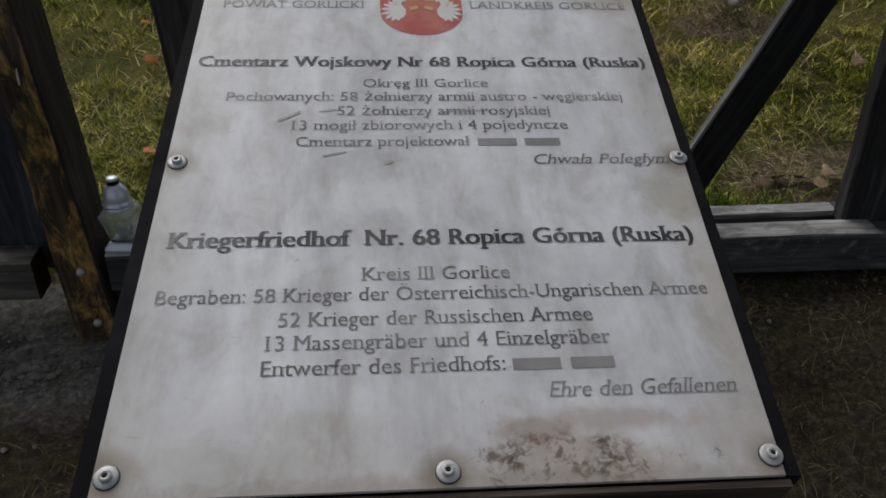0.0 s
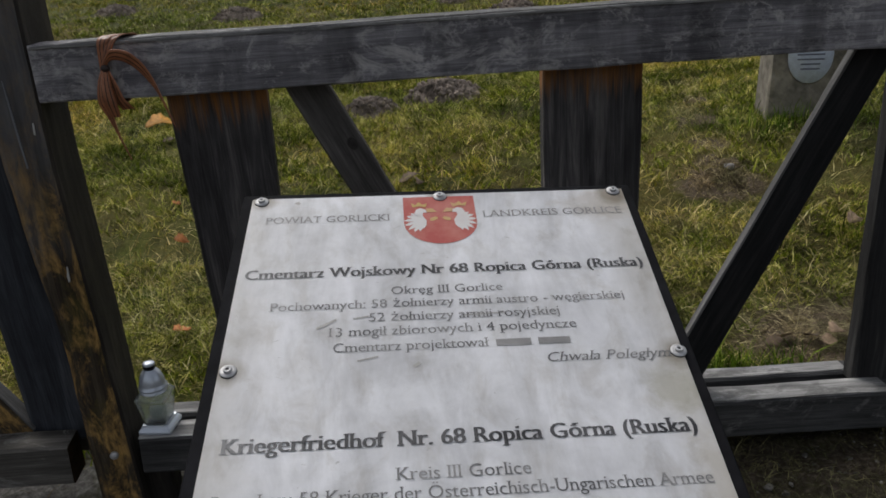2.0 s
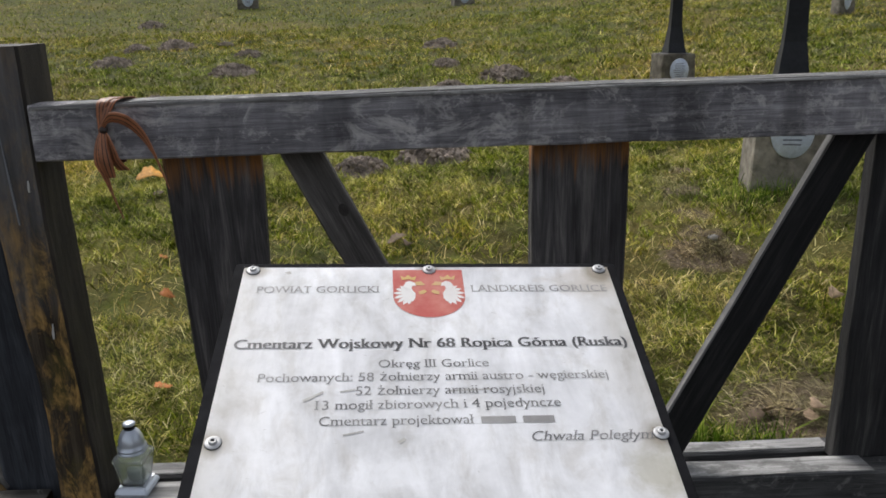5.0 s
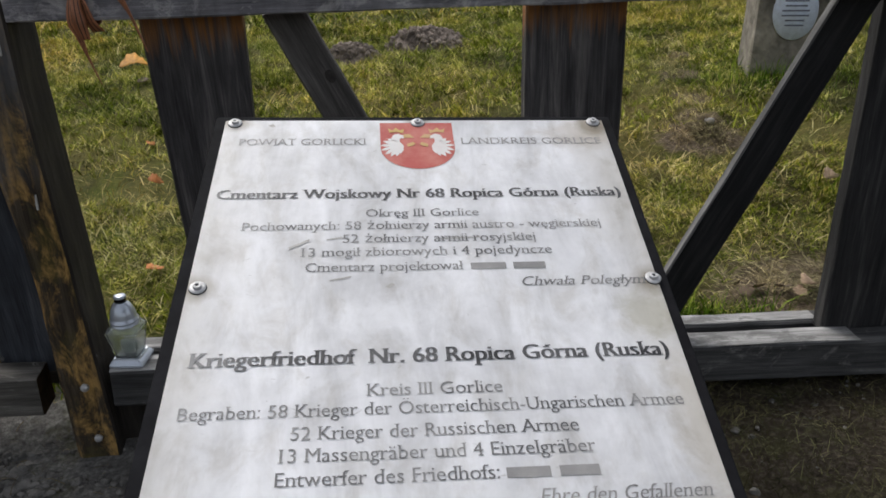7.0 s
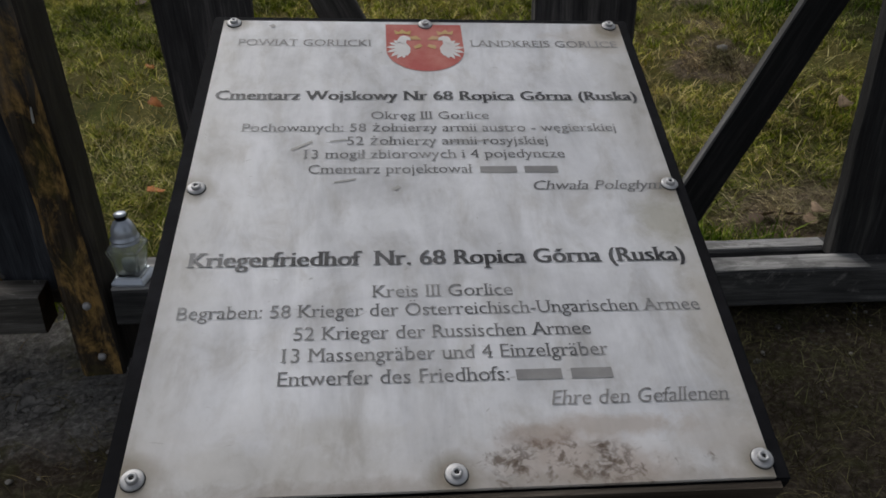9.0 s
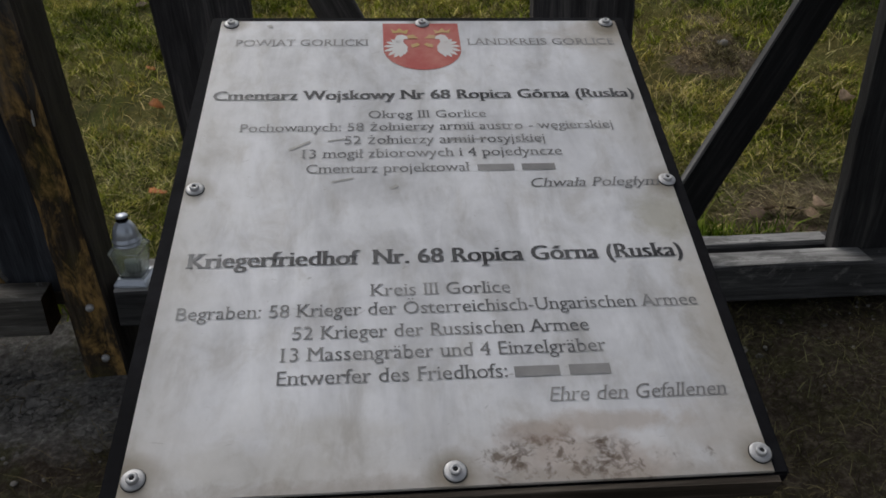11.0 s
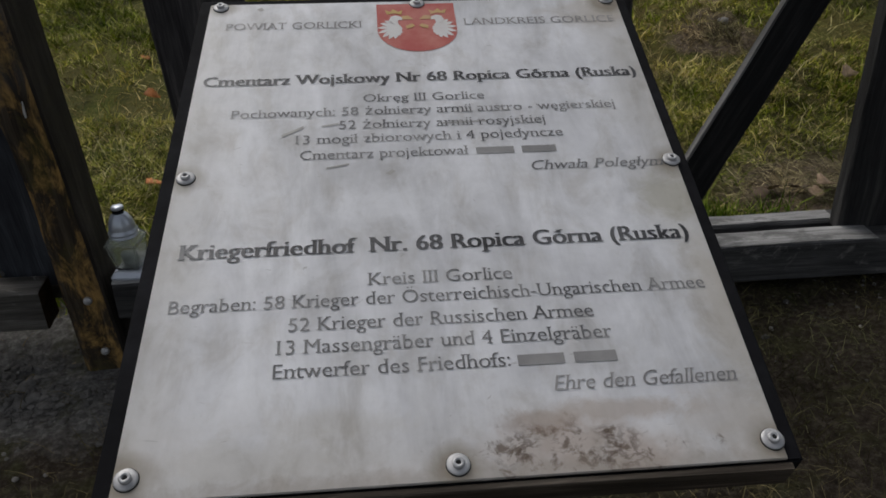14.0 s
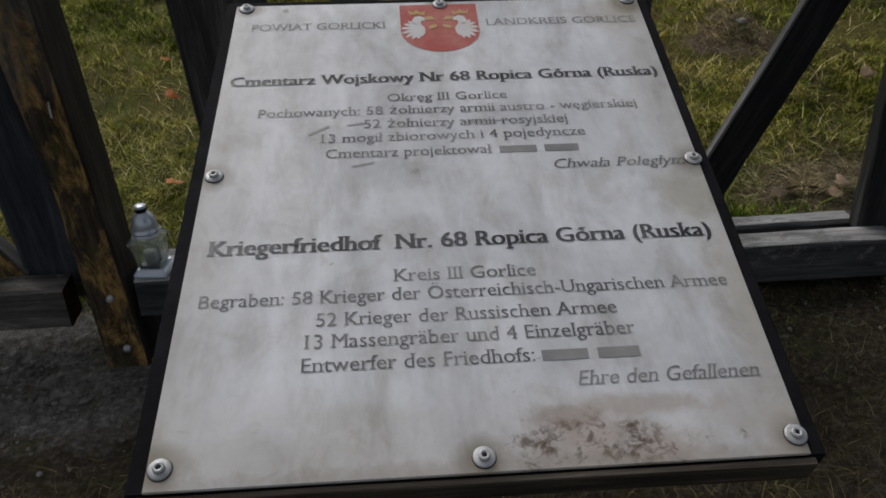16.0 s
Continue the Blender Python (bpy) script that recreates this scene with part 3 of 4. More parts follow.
blades("straw_trail", "dry straw on a bare patch by a pale stone", rng, rng.normal(1.34, 0.10, 1500), rng.normal(2.11, 0.11, 1500), 0.06, 0.0030, 3.0, STRAW_LITTER)
blades("straw_trail", "worn strip of dry trodden grass up the slope", rng, x, y, 0.055, 0.0028, 2.6, GRASS_DRY)
x, y = clumps(rng, 15000, 11, 1.7, 4.8, 0.014)
blades("grass_near", "short green and yellowing autumn grass behind the fence", rng, x, y, 0.046, 0.0048, 1.5, GRASS)
x, y = scatter(rng, 30000, 0.66, 4.8)
ok = np.ones(len(x), bool)
for bx, by, br in BARE:
    ok &= np.hypot(x - bx, y - by) > br
x, y = x[ok], y[ok]
blades("straw_near", "dry straw lying in the turf", rng, x, y, 0.066, 0.0036, 2.4, GRASS_DRY)
x, y = clumps(rng, 17000, 9, 4.6, 14, 0.03)
blades("grass_middle", "short green and yellowing autumn grass on the slope", rng, x, y, 0.056, 0.0095, 1.3, GRASS)
x, y = scatter(rng, 25000, 4.6, 14)
blades("straw_middle", "dry straw lying in the turf on the slope", rng, x, y, 0.09, 0.0085, 2.4, GRASS_DRY)
x, y = scatter(rng, 60000, 12.5, 36)
blades("grass_far", "short autumn grass high on the slope", rng, x, y, 0.055, 0.018, 1.3, GRASS)
n = 70000
x, y = rng.uniform(-1.6, 2.0, n), rng.uniform(-0.7, 0.62, n)
ok = rng.uniform(0, 1, n) < clip(0.45 + 0.5 * patchy(x, y, 6.0, 1.0) + 0.25 * (x > 0.3), 0, 1) * np.where((x < -0.45) & (y > 0.25), 0.15, 1)
blades("straw_front", "dry straw and sparse grass on bare earth", rng, x[ok], y[ok], 0.042, 0.0017, 2.6, STRAW_EARTH)
n = 3000
x, y = rng.uniform(-1.6, 2.0, n), rng.uniform(-0.8, 0.35, n)
ok = (patchy(x, y, 5.0, 4.0) + rng.normal(0, 0.2, n) > 0.15) & ~((x < -0.4) & (y > 0.2))
blades("grass_front", "thin dark grass on the earth under the board", rng, x[ok], y[ok], 0.034, 0.0018, 1.0, STRAW_EARTH)
# thick tufts that stand against the rails
for tx, ty, cnt, r in ((0.74, 0.78, 700, 0.13), (0.93, 0.74, 250, 0.10), (-0.52, 0.74, 500, 0.12), (-0.93, 0.8, 450, 0.14), (0.2, 0.8, 500, 0.3), (1.42, 0.44, 260, 0.07), (1.75, 1.5, 300, 0.15), (1.95, 2.75, 300, 0.3)):
    x, y = rng.normal(tx, r * 0.6, cnt), np.maximum(rng.normal(ty, r * 0.4, cnt), 0.69 if ty > 0.5 else 0.2)
    blades("grass_tuft", "taller green grass tuft growing by the fence", rng, x, y, 0.080, 0.0034, 0.5, GRASS_GREEN)

# pebbles and crumbs on the strip before the fence
def pebble_field():
    bm = bmesh.new()
    r = random.Random(3)
    for _ in range(90):
        px, py = r.uniform(-1.5, -0.35) if r.random() < 0.6 else r.uniform(0.3, 1.5), r.uniform(0.15, 0.6)
        s = r.uniform(0.0015, 0.0055)
        res = bmesh.ops.create_icosphere(bm, subdivisions=1, radius=s, matrix=Matrix.Translation((px, py, height(px, py) + s * 0.3)))
        for v in res["verts"]:
            v.co.z += r.uniform(-0.3, 0.1) * s
    return tagged(part("gravel", bm, PEBBLE), "small pale pebbles strewn over the earth strip", "gravel", kind="stuff")


pebble_field()


def rubble():
    """Broken lumps of old concrete and earth along the fence foot."""
    ball = bmesh.new()
    bmesh.ops.create_icosphere(ball, subdivisions=2, radius=1.0)
    base = np.array([v.co for v in ball.verts])
    tris = np.array([[v.index for v in f.verts] for f in ball.faces])
    ball.free()
    shapes = [np.array([p + np.array(noise.noise_vector(Vector(p * 0.9) + Vector((k * 4.3, 0, 0)))) * 0.45 for p in base]) for k in range(12)]
    r = random.Random(11)
    co, faces = [], []
    for k in range(1500):
        left = r.random() < 0.85
        px = r.gauss(-0.92, 0.22) if left else r.gauss(1.0, 0.35)
        py = r.gauss(0.46, 0.10) if left else r.gauss(0.45, 0.12)
        if not 0.05 < py < 0.6 or (left and px > -0.5) or abs(px + 0.69) < 0.06 and py > 0.44:
            continue
        sz = min(0.016, r.lognormvariate(-5.5, 0.6)) * (1.0 if left else 0.7)
        turn = np.array(Euler((r.uniform(0, 1.5), r.uniform(0, 1.5), r.uniform(0, 6.3))).to_matrix())
        pts = (r.choice(shapes) @ turn.T) * np.array([1, r.uniform(0.7, 1), r.uniform(0.45, 0.8)]) * sz + np.array([px, py, height(px, py) - sz * 0.1])
        faces.append(tris + len(co) * len(base))
        co.append(pts)
    me = bpy.data.meshes.new("rubble")
    me.from_pydata(np.concatenate(co).tolist(), [], np.concatenate(faces).tolist())
    finish(me, RUBBLE)
    return tagged(new("rubble", me), "broken grey concrete crumbs along the foot of the fence", "rubble", kind="stuff")


RUBBLE = plain("grey_concrete_rubble", (0.145, 0.138, 0.128), 0.95, 0, 0.15, 0.5, 35, 0.7)
rubble()

# ---- the fence ----
def rail_top(x):
    return 0.1866 - 0.0404 * (x + 0.634)


fence = thing("fence", "weathered dark timber fence with slanting braces and plank uprights", "fence")
timber("top_beam", (-0.676, 0.535, 0.951), (1.75, 0.535, 0.965), (0, 0, 1), 0.101, 0.07, WOOD_BEAM, fence, "grey weathered beam with pale chipped patches", 1, w_end=0.125, chamfer=0.003)
timber("front_rail", (-0.635, 0.535, 0.141), (1.75, 0.535, 0.0377), (0, 0, 1), 0.086, 0.07, WOOD_RAIL, fence, "grey bottom rail, peeling on top and lightened there for skylight", 2, w_end=0.1, chamfer=0.005)
timber("rear_rail", (-0.635, 0.645, 0.123), (1.75, 0.645, 0.0400), (0, 0, 1), 0.09, 0.06, WOOD_RAIL, fence, "", 3, chamfer=0.005)
for k, (x0, x1, b0, b1) in enumerate(((-0.473, -0.284, -0.433, -0.284), (0.257, 0.461, 0.264, 0.466), (1.0, 1.2, 1.0, 1.2))):
    mid_t, mid_b = (x0 + x1) / 2, (b0 + b1) / 2
    timber("upright", (mid_b, 0.592, 0.11), (mid_t, 0.592, 0.9), (1, 0, 0), b1 - b0, 0.04, WOOD_POST if k < 2 else WOOD_DARK, fence, "dark plank with rust-orange stain under the beam" if k < 2 else "", 4 + k, w_end=x1 - x0)
BRACE = wood("grey_brown_brace", (0.055, 0.051, 0.049), (0.13, 0.12, 0.113), (0.26, 0.24, 0.225))
DARK_KNOT = plain("dark_timber_knot", (0.050, 0.045, 0.042), 0.8, 0, 0.2, 0.4, 90, 0.5)
# near-black front and lighter edge strip paint the brace's shade and skylight
BRACE_SHADED = wood("shade_black_brace", (0.007, 0.007, 0.008), (0.016, 0.016, 0.017), (0.045, 0.043, 0.042))
timber("brace", (0.169, 0.592, 0.14), (-0.2135, 0.592, 0.905), (1, 0, 0), 0.077, 0.04, BRACE, fence, "", 9)
part("knot", lathe([(0.0001, 0.0022), (0.010, 0.0016), (0.016, 0.0004), (0.0165, -0.003)], 20), DARK_KNOT, fence, "dark round knot in the brace", pose(-0.128, 0.5715, 0.772, 90) @ Matrix.Rotation(0.46, 4, "Z") @ Matrix.Diagonal((0.7, 1.0, 0.5, 1)), True)
timber("brace", (0.5665, 0.576, 0.14), (0.968, 0.576, 0.93), (1, 0, 0), 0.083, 0.022, BRACE_SHADED, fence, "", 10)

# worn pale wood, lightened further to paint skylight onto upward faces
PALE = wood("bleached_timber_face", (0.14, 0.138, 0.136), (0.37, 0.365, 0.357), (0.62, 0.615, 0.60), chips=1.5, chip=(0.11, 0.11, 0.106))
# lighter grey for brace edges that face the sky, light put into colour
EDGE_GREY = wood("grey_sky_lit_edge", (0.075, 0.073, 0.072), (0.18, 0.177, 0.173), (0.36, 0.35, 0.34))
DARK_END = plain("dark_brown_end_grain", (0.028, 0.017, 0.009), 0.9, 0, 0.1, 0.5, 60, 0.6)
# thin skins on the rails carry this painted top light
timber("top_face", (-0.634, 0.536, 0.1846), (1.06, 0.536, 0.1162), (0, 1, 0), 0.064, 0.004, PALE, fence, "worn pale top face of the rail, lightened for skylight", 41, chamfer=0.001, rough=0.003, step=0.025)
timber("top_face", (-0.634, 0.645, 0.1686), (1.02, 0.645, 0.1110), (0, 1, 0), 0.044, 0.004, PALE, fence, "worn pale top face of the rail, lightened for skylight", 42, chamfer=0.001, rough=0.003, step=0.025)
timber("top_face", (-0.674, 0.535, 1.0025), (1.75, 0.535, 1.0285), (0, 1, 0), 0.064, 0.003, BEAM_TOP, fence, "weathered grey top face of the beam", 43, chamfer=0.001, rough=0.002)
# thin pale strip paints the bright highlight along the beam's upper edge
timber("bleached_edge", (-0.672, 0.4985, 0.9985), (1.75, 0.4985, 1.0245), (0, 0, 1), 0.006, 0.004, PALE, fence, "bleached splintered upper edge of the beam", 45, chamfer=0.001, rough=0.002, step=0.02)
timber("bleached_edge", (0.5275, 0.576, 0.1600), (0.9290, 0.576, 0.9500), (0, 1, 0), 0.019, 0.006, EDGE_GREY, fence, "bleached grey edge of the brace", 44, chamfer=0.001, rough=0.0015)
gate_post = thing("gate_post", "squared dark post with ochre bare wood along one edge", "post")


def post_mesh():
    """A squared log: four faces, one waned edge, narrowing to its foot."""
    rings = []
    for k in range(33):
        f = k / 32
        z = -0.06 + f * 1.166
        w = noise.noise_vector((0, f * 6, 4)) * 0.006
        right = -0.648 - 0.030 * min(1, max(0, z) / 0.8)
        left = -0.742 - 0.045 * max(0, z - 0.35) / 0.75 + w.x * 0.7
        ff = 0.500 + 0.012 * (1 - f)
        back = 0.633 - 0.07 * max(0, 0.35 - z)
        c = 0.005
        wane = 0.016 + 0.012 * noise.noise((1.5, z * 5, 0))
        rings.append([(z, left + wane, ff), (z, right - c, ff), (z, right, ff + c), (z, right + 0.004, back - c), (z, right - c, back), (z, left + c, back), (z, left, back - c), (z, left - 0.002, ff + wane)])
    bm = loft(rings)
    # faces turned along the fence get darker brown, their shade put into colour
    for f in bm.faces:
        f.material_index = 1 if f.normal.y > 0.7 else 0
    for v in bm.verts:
        v.co += noise.noise_vector(v.co * 20) * 0.0015
    return bm


# the mesh runs along x, so it is stood upright by its own frame
STAND = Matrix(((0, 1, 0, 0), (0, 0, 1, 0), (1, 0, 0, 0), (0, 0, 0, 1)))
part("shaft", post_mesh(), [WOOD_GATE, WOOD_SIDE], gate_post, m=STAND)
bm = loft([[(-0.0014, 0, -0.016), (0.0012, 0, -0.016), (0.0012, 0.003, -0.016), (-0.0014, 0.003, -0.016)], [(-0.0022, -0.001, -0.004), (0.0016, -0.001, -0.004), (0.0016, 0.003, -0.004), (-0.0022, 0.003, -0.004)], [(-0.0010, 0, 0.015), (0.0004, 0, 0.015), (0.0004, 0.003, 0.015), (-0.0010, 0.003, 0.015)]])
part("paint_nick", bm.copy(), PEBBLE_PALE, gate_post, "small white paint splash", pose(-0.697, 0.5015, 0.57, 0, 4, 0))
part("paint_nick", bm.copy(), PEBBLE_PALE, gate_post, "small white paint splash", pose(-0.697, 0.4995, 0.857, 0, 3, 0) @ Matrix.Diagonal((0.8, 1, 0.7, 1)))
part("paint_nick", bm, FIELDSTONE, gate_post, "long pale crack in the grey wood", pose(-0.7285, 0.4995, 0.868, 0, -3, 0) @ Matrix.Diagonal((0.9, 1, 5.2, 1)))
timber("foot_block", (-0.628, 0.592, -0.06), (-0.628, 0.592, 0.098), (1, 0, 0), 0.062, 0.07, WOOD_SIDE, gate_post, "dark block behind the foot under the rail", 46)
for bx, by, bz in ((-0.690, 0.504, 0.149), (-0.687, 0.508, 0.016)):
    bm = lathe([(0.0001, 0.006), (0.0045, 0.0055), (0.0075, 0.0035), (0.0088, 0.0), (0.0088, -0.004)], 20)
    part("bolt", bm, STEEL, gate_post, "domed zinc bolt head", pose(bx, by, bz, 90), True)

bm = bmesh.new()
bmesh.ops.create_cube(bm, size=1.0, matrix=Matrix.Diagonal((0.003, 0.066, 0.088, 1)))
END = bm
SIDE_RAIL = wood("brown_grey_side_rail", (0.05, 0.046, 0.041), (0.125, 0.116, 0.104), (0.27, 0.255, 0.23), chips=0.3, chip=(0.33, 0.32, 0.30))
side_fence = thing("fence", "section of dark blue-grey timber fence beyond the post", "fence")
timber("upright", (-0.80, 0.60, 0.15), (-0.84, 0.60, 1.02), (1, 0, 0), 0.155, 0.04, WOOD_BLUE, side_fence, "", 21)
timber("front_rail", (-2.2, 0.535, 0.19), (-0.783, 0.535, 0.137), (0, 0, 1), 0.095, 0.07, SIDE_RAIL, side_fence, "", 22, chamfer=0.005)
part("rail_end", END, DARK_END, side_fence, "dark brown weathered end grain", pose(-0.7815, 0.535, 0.137))
timber("rear_rail", (-2.2, 0.645, 0.19), (-0.783, 0.645, 0.14), (0, 0, 1), 0.095, 0.05, SIDE_RAIL, side_fence, "", 23)
timber("top_beam", (-2.2, 0.56, 0.97), (-0.80, 0.56, 0.955), (0, 0, 1), 0.10, 0.05, WOOD_BEAM, side_fence, "", 24)
timber("brace", (-0.912, 0.592, 0.164), (-1.36, 0.592, 0.923), (1, 0, 0), 0.09, 0.04, WOOD_GATE, side_fence, "brown slanting brace", 25)
# strip lightens this brace's upward edge the same way
timber("bleached_edge", (-0.872, 0.592, 0.189), (-1.32, 0.592, 0.948), (0, 1, 0), 0.036, 0.005, EDGE_GREY, side_fence, "bleached grey edge of the brace", 26, chamfer=0.001, rough=0.0015)

# ---- the information board ----
SIGN = Matrix(((0.99772, 0.06071, 0.02963, 0), (-0.04702, 0.93900, -0.34068, 0), (-0.04850, 0.33850, 0.93971, 0.82), (0, 0, 0, 1))) @ pose(0, 0, 0, 0, 0, 1.35)
sign = thing("information_board", "slanted white plastic board on black backing, printed in two languages", "sign", at=SIGN)


def slab(u0, u1, v0, v1, w0, w1, bev):
    """A flat board whose sides lean a little, as the sheet's do."""
    bm = bmesh.new()
    bmesh.ops.create_cube(bm, size=1.0)
    for p in bm.verts:
        u, v = u0 + (p.co.x + 0.5) * (u1 - u0), v0 + (p.co.y + 0.5) * (v1 - v0)
        p.co = Vector((u + 0.0165 * v, v, w0 + (p.co.z + 0.5) * (w1 - w0)))
    bmesh.ops.bevel(bm, geom=bm.edges[:], offset=bev, segments=2, affect="EDGES")
    return bm


part("backing_board", slab(-0.2645, 0.2540, -0.6070, 0.0260, -0.027, -0.003, 0.002), BOARD, sign, "black painted backing board")
timber("edge_strip", (-0.2735, -0.6105, -0.0150), (0.2340, -0.6105, -0.0150), (0, 0, 1), 0.025, 0.006, BOARD_EDGE, sign, "worn brown bare lower edge", 31, rough=0.0012, chamfer=0.001)
part("printed_sheet", slab(-0.2508, 0.2408, -0.6060, 0.0130, -0.003, 0.0, 0.0008), SHEET, sign, "weathered white sheet with brown rot marks")
timber("leg", (-0.01, -0.235, -0.66), (-0.01, -0.235, -0.026), (1, 0, 0), 0.10, 0.10, WOOD_DARK, sign, "", 32)


def text_mesh(body, bold=0.0, lean=0.0, hooks=True):
    ends = []
    if hooks:
        for k, ch in enumerate(body):
            if ch == "ę":
                pre = text_mesh(body[:k].replace("ę", "e") + "e", 0.0, lean, False)
                ends.append(max(v.co.x for v in pre.vertices))
                bpy.data.meshes.remove(pre)
        body = body.replace("ę", "e")
    cu = bpy.data.curves.new("line", "FONT")
    cu.body, cu.size, cu.shear, cu.resolution_u, cu.offset = body, 1.0, lean, 3, -0.012
    ob = bpy.data.objects.new("line", cu)
    scene.collection.objects.link(ob)
    dg = bpy.context.evaluated_depsgraph_get()
    me = bpy.data.meshes.new_from_object(ob.evaluated_get(dg))
    bpy.data.objects.remove(ob)
    bpy.data.curves.remove(cu)
    bm = bmesh.new()
    bm.from_mesh(me)
    stems = []
    for e in bm.edges:
        a, b = e.verts[0].co, e.verts[1].co
        run = abs(b.x - a.x)
        if len(e.link_faces) == 1 and abs(b.y - a.y) < 0.15 * run and 0.03 < run < 0.15:
            stems.append((min(a.x, b.x), max(a.x, b.x), (a.y + b.y) / 2, e.link_faces[0].calc_center_median().y))
    for x0, x1, yy, inner in stems:
        s = 1 if inner > yy else -1
        foot, tall = s > 0, yy > 0.6
        for xe, d in ((x0, -1), (x1, 1)):
            if not foot and not tall and d > 0:
                continue
            tip = xe + d * (0.075 if foot else 0.06)
            bm.faces.new([bm.verts.new(p) for p in ((xe, yy, 0), (tip, yy, 0), (tip, yy + s * 0.026, 0), (xe, yy + s * 0.055, 0))][::d * s])
    for xe in ends:
        bm.faces.new([bm.verts.new((xe + p, q, 0)) for p, q in ((-0.20, 0.0), (-0.25, -0.09), (-0.20, -0.16), (-0.08, -0.15), (-0.08, -0.12), (-0.17, -0.11), (-0.18, -0.07), (-0.12, 0.02))])
    # upright strokes heavier than level ones, as in a book face
    base = bm.verts[:] + bm.edges[:] + bm.faces[:]
    for k in range(1, 3 if bold else 2):
        for g in bmesh.ops.duplicate(bm, geom=base)["geom"]:
            if isinstance(g, bmesh.types.BMVert):
                g.co += Vector((k * (bold or 0.026), 0, 0.0001 * k))
    bm.to_mesh(me)
    bm.free()
    return me


def write(body, u0, u1, v, cap, mat, bold=0.0, lean=0.0, w=0.0005):
    """One printed line, its ends at u0 and u1, its baseline at v, capitals cap high."""
    me = text_mesh(body, bold, lean)
    me.materials.clear()
    co = np.empty(len(me.vertices) * 3, np.float32)
    me.vertices.foreach_get("co", co)
    co = co.reshape(-1, 3)
    lo, hi = co[:, 0].min(), co[:, 0].max()
    co[:, 0] = u0 + (co[:, 0] - lo) / (hi - lo) * (u1 - u0)
    co[:, 1] = v + co[:, 1] * cap / 0.70
    co[:, 2] += w
    me.vertices.foreach_set("co", co.ravel())
    me.update()
    finish(me, mat)
    ob = new("printed_line", me)
    ob.parent = sign
    return ob


def name_bar(u0, u1, v, cap, mat):
    """Bars in place of a name."""
    gap = u0 + (u1 - u0) * 0.52
    for a, b in ((u0, gap - 0.004), (gap + 0.004, u1)):
        bm = bmesh.new()
        bm.faces.new([bm.verts.new((p, q, 0.0005)) for p, q in ((a, v), (b, v), (b, v + cap * 0.72), (a, v + cap * 0.72))])
        part("printed_bar", bm, mat, sign)


write("POWIAT GORLICKI", -0.230, -0.072, -0.041, 0.0135, INK_PALE)
write("LANDKREIS GORLICE", 0.047, 0.229, -0.040, 0.0135, INK_PALE)
write("Cmentarz Wojskowy Nr 68 Ropica Górna (Ruska)", -0.244, 0.230, -0.144, 0.0165, INK_DARK, 0.040)
write("Okręg III Gorlice", -0.074, 0.055, -0.177, 0.0130, INK_GREY)
write("Pochowanych: 58 żołnierzy armii austro - węgierskiej", -0.211, 0.193, -0.198, 0.0135, INK_GREY)
write("52 żołnierzy armii rosyjskiej", -0.100, 0.114, -0.2195, 0.0135, INK_GREY)
write("13 mogił zbiorowych i 4 pojedyncze", -0.144, 0.129, -0.2405, 0.0135, INK_GREY)
write("Cmentarz projektował", -0.138, 0.029, -0.2635, 0.0135, INK_GREY)
name_bar(0.037, 0.118, -0.2635, 0.0135, INK_PALE)
write("Chwała Poległym", 0.089, 0.222, -0.289, 0.0135, INK_GREY, 0, 0.28)
write("Kriegerfriedhof  Nr. 68 Ropica Górna (Ruska)", -0.241, 0.220, -0.386, 0.0180, INK_DARK, 0.040)
write("Kreis III Gorlice", -0.076, 0.050, -0.4235, 0.0140, INK_GREY)
write("Begraben: 58 Krieger der Österreichisch-Ungarischen Armee", -0.241, 0.217, -0.444, 0.0140, INK_GREY)
write("52 Krieger der Russischen Armee", -0.142, 0.113, -0.468, 0.0140, INK_GREY)
write("13 Massengräber und 4 Einzelgräber", -0.151, 0.124, -0.490, 0.0140, INK_GREY)
write("Entwerfer des Friedhofs:", -0.152, 0.036, -0.5125, 0.0140, INK_GREY)
name_bar(0.042, 0.123, -0.5125, 0.0140, INK_PALE)
write("Ehre den Gefallenen", 0.067, 0.215, -0.537, 0.0140, INK_PALE, 0, 0.28)


def flat(points, w):
    bm = bmesh.new()
    bm.faces.new([bm.verts.new((u, v, w)) for u, v in points])
    bmesh.ops.triangulate(bm, faces=bm.faces[:])
    return bm


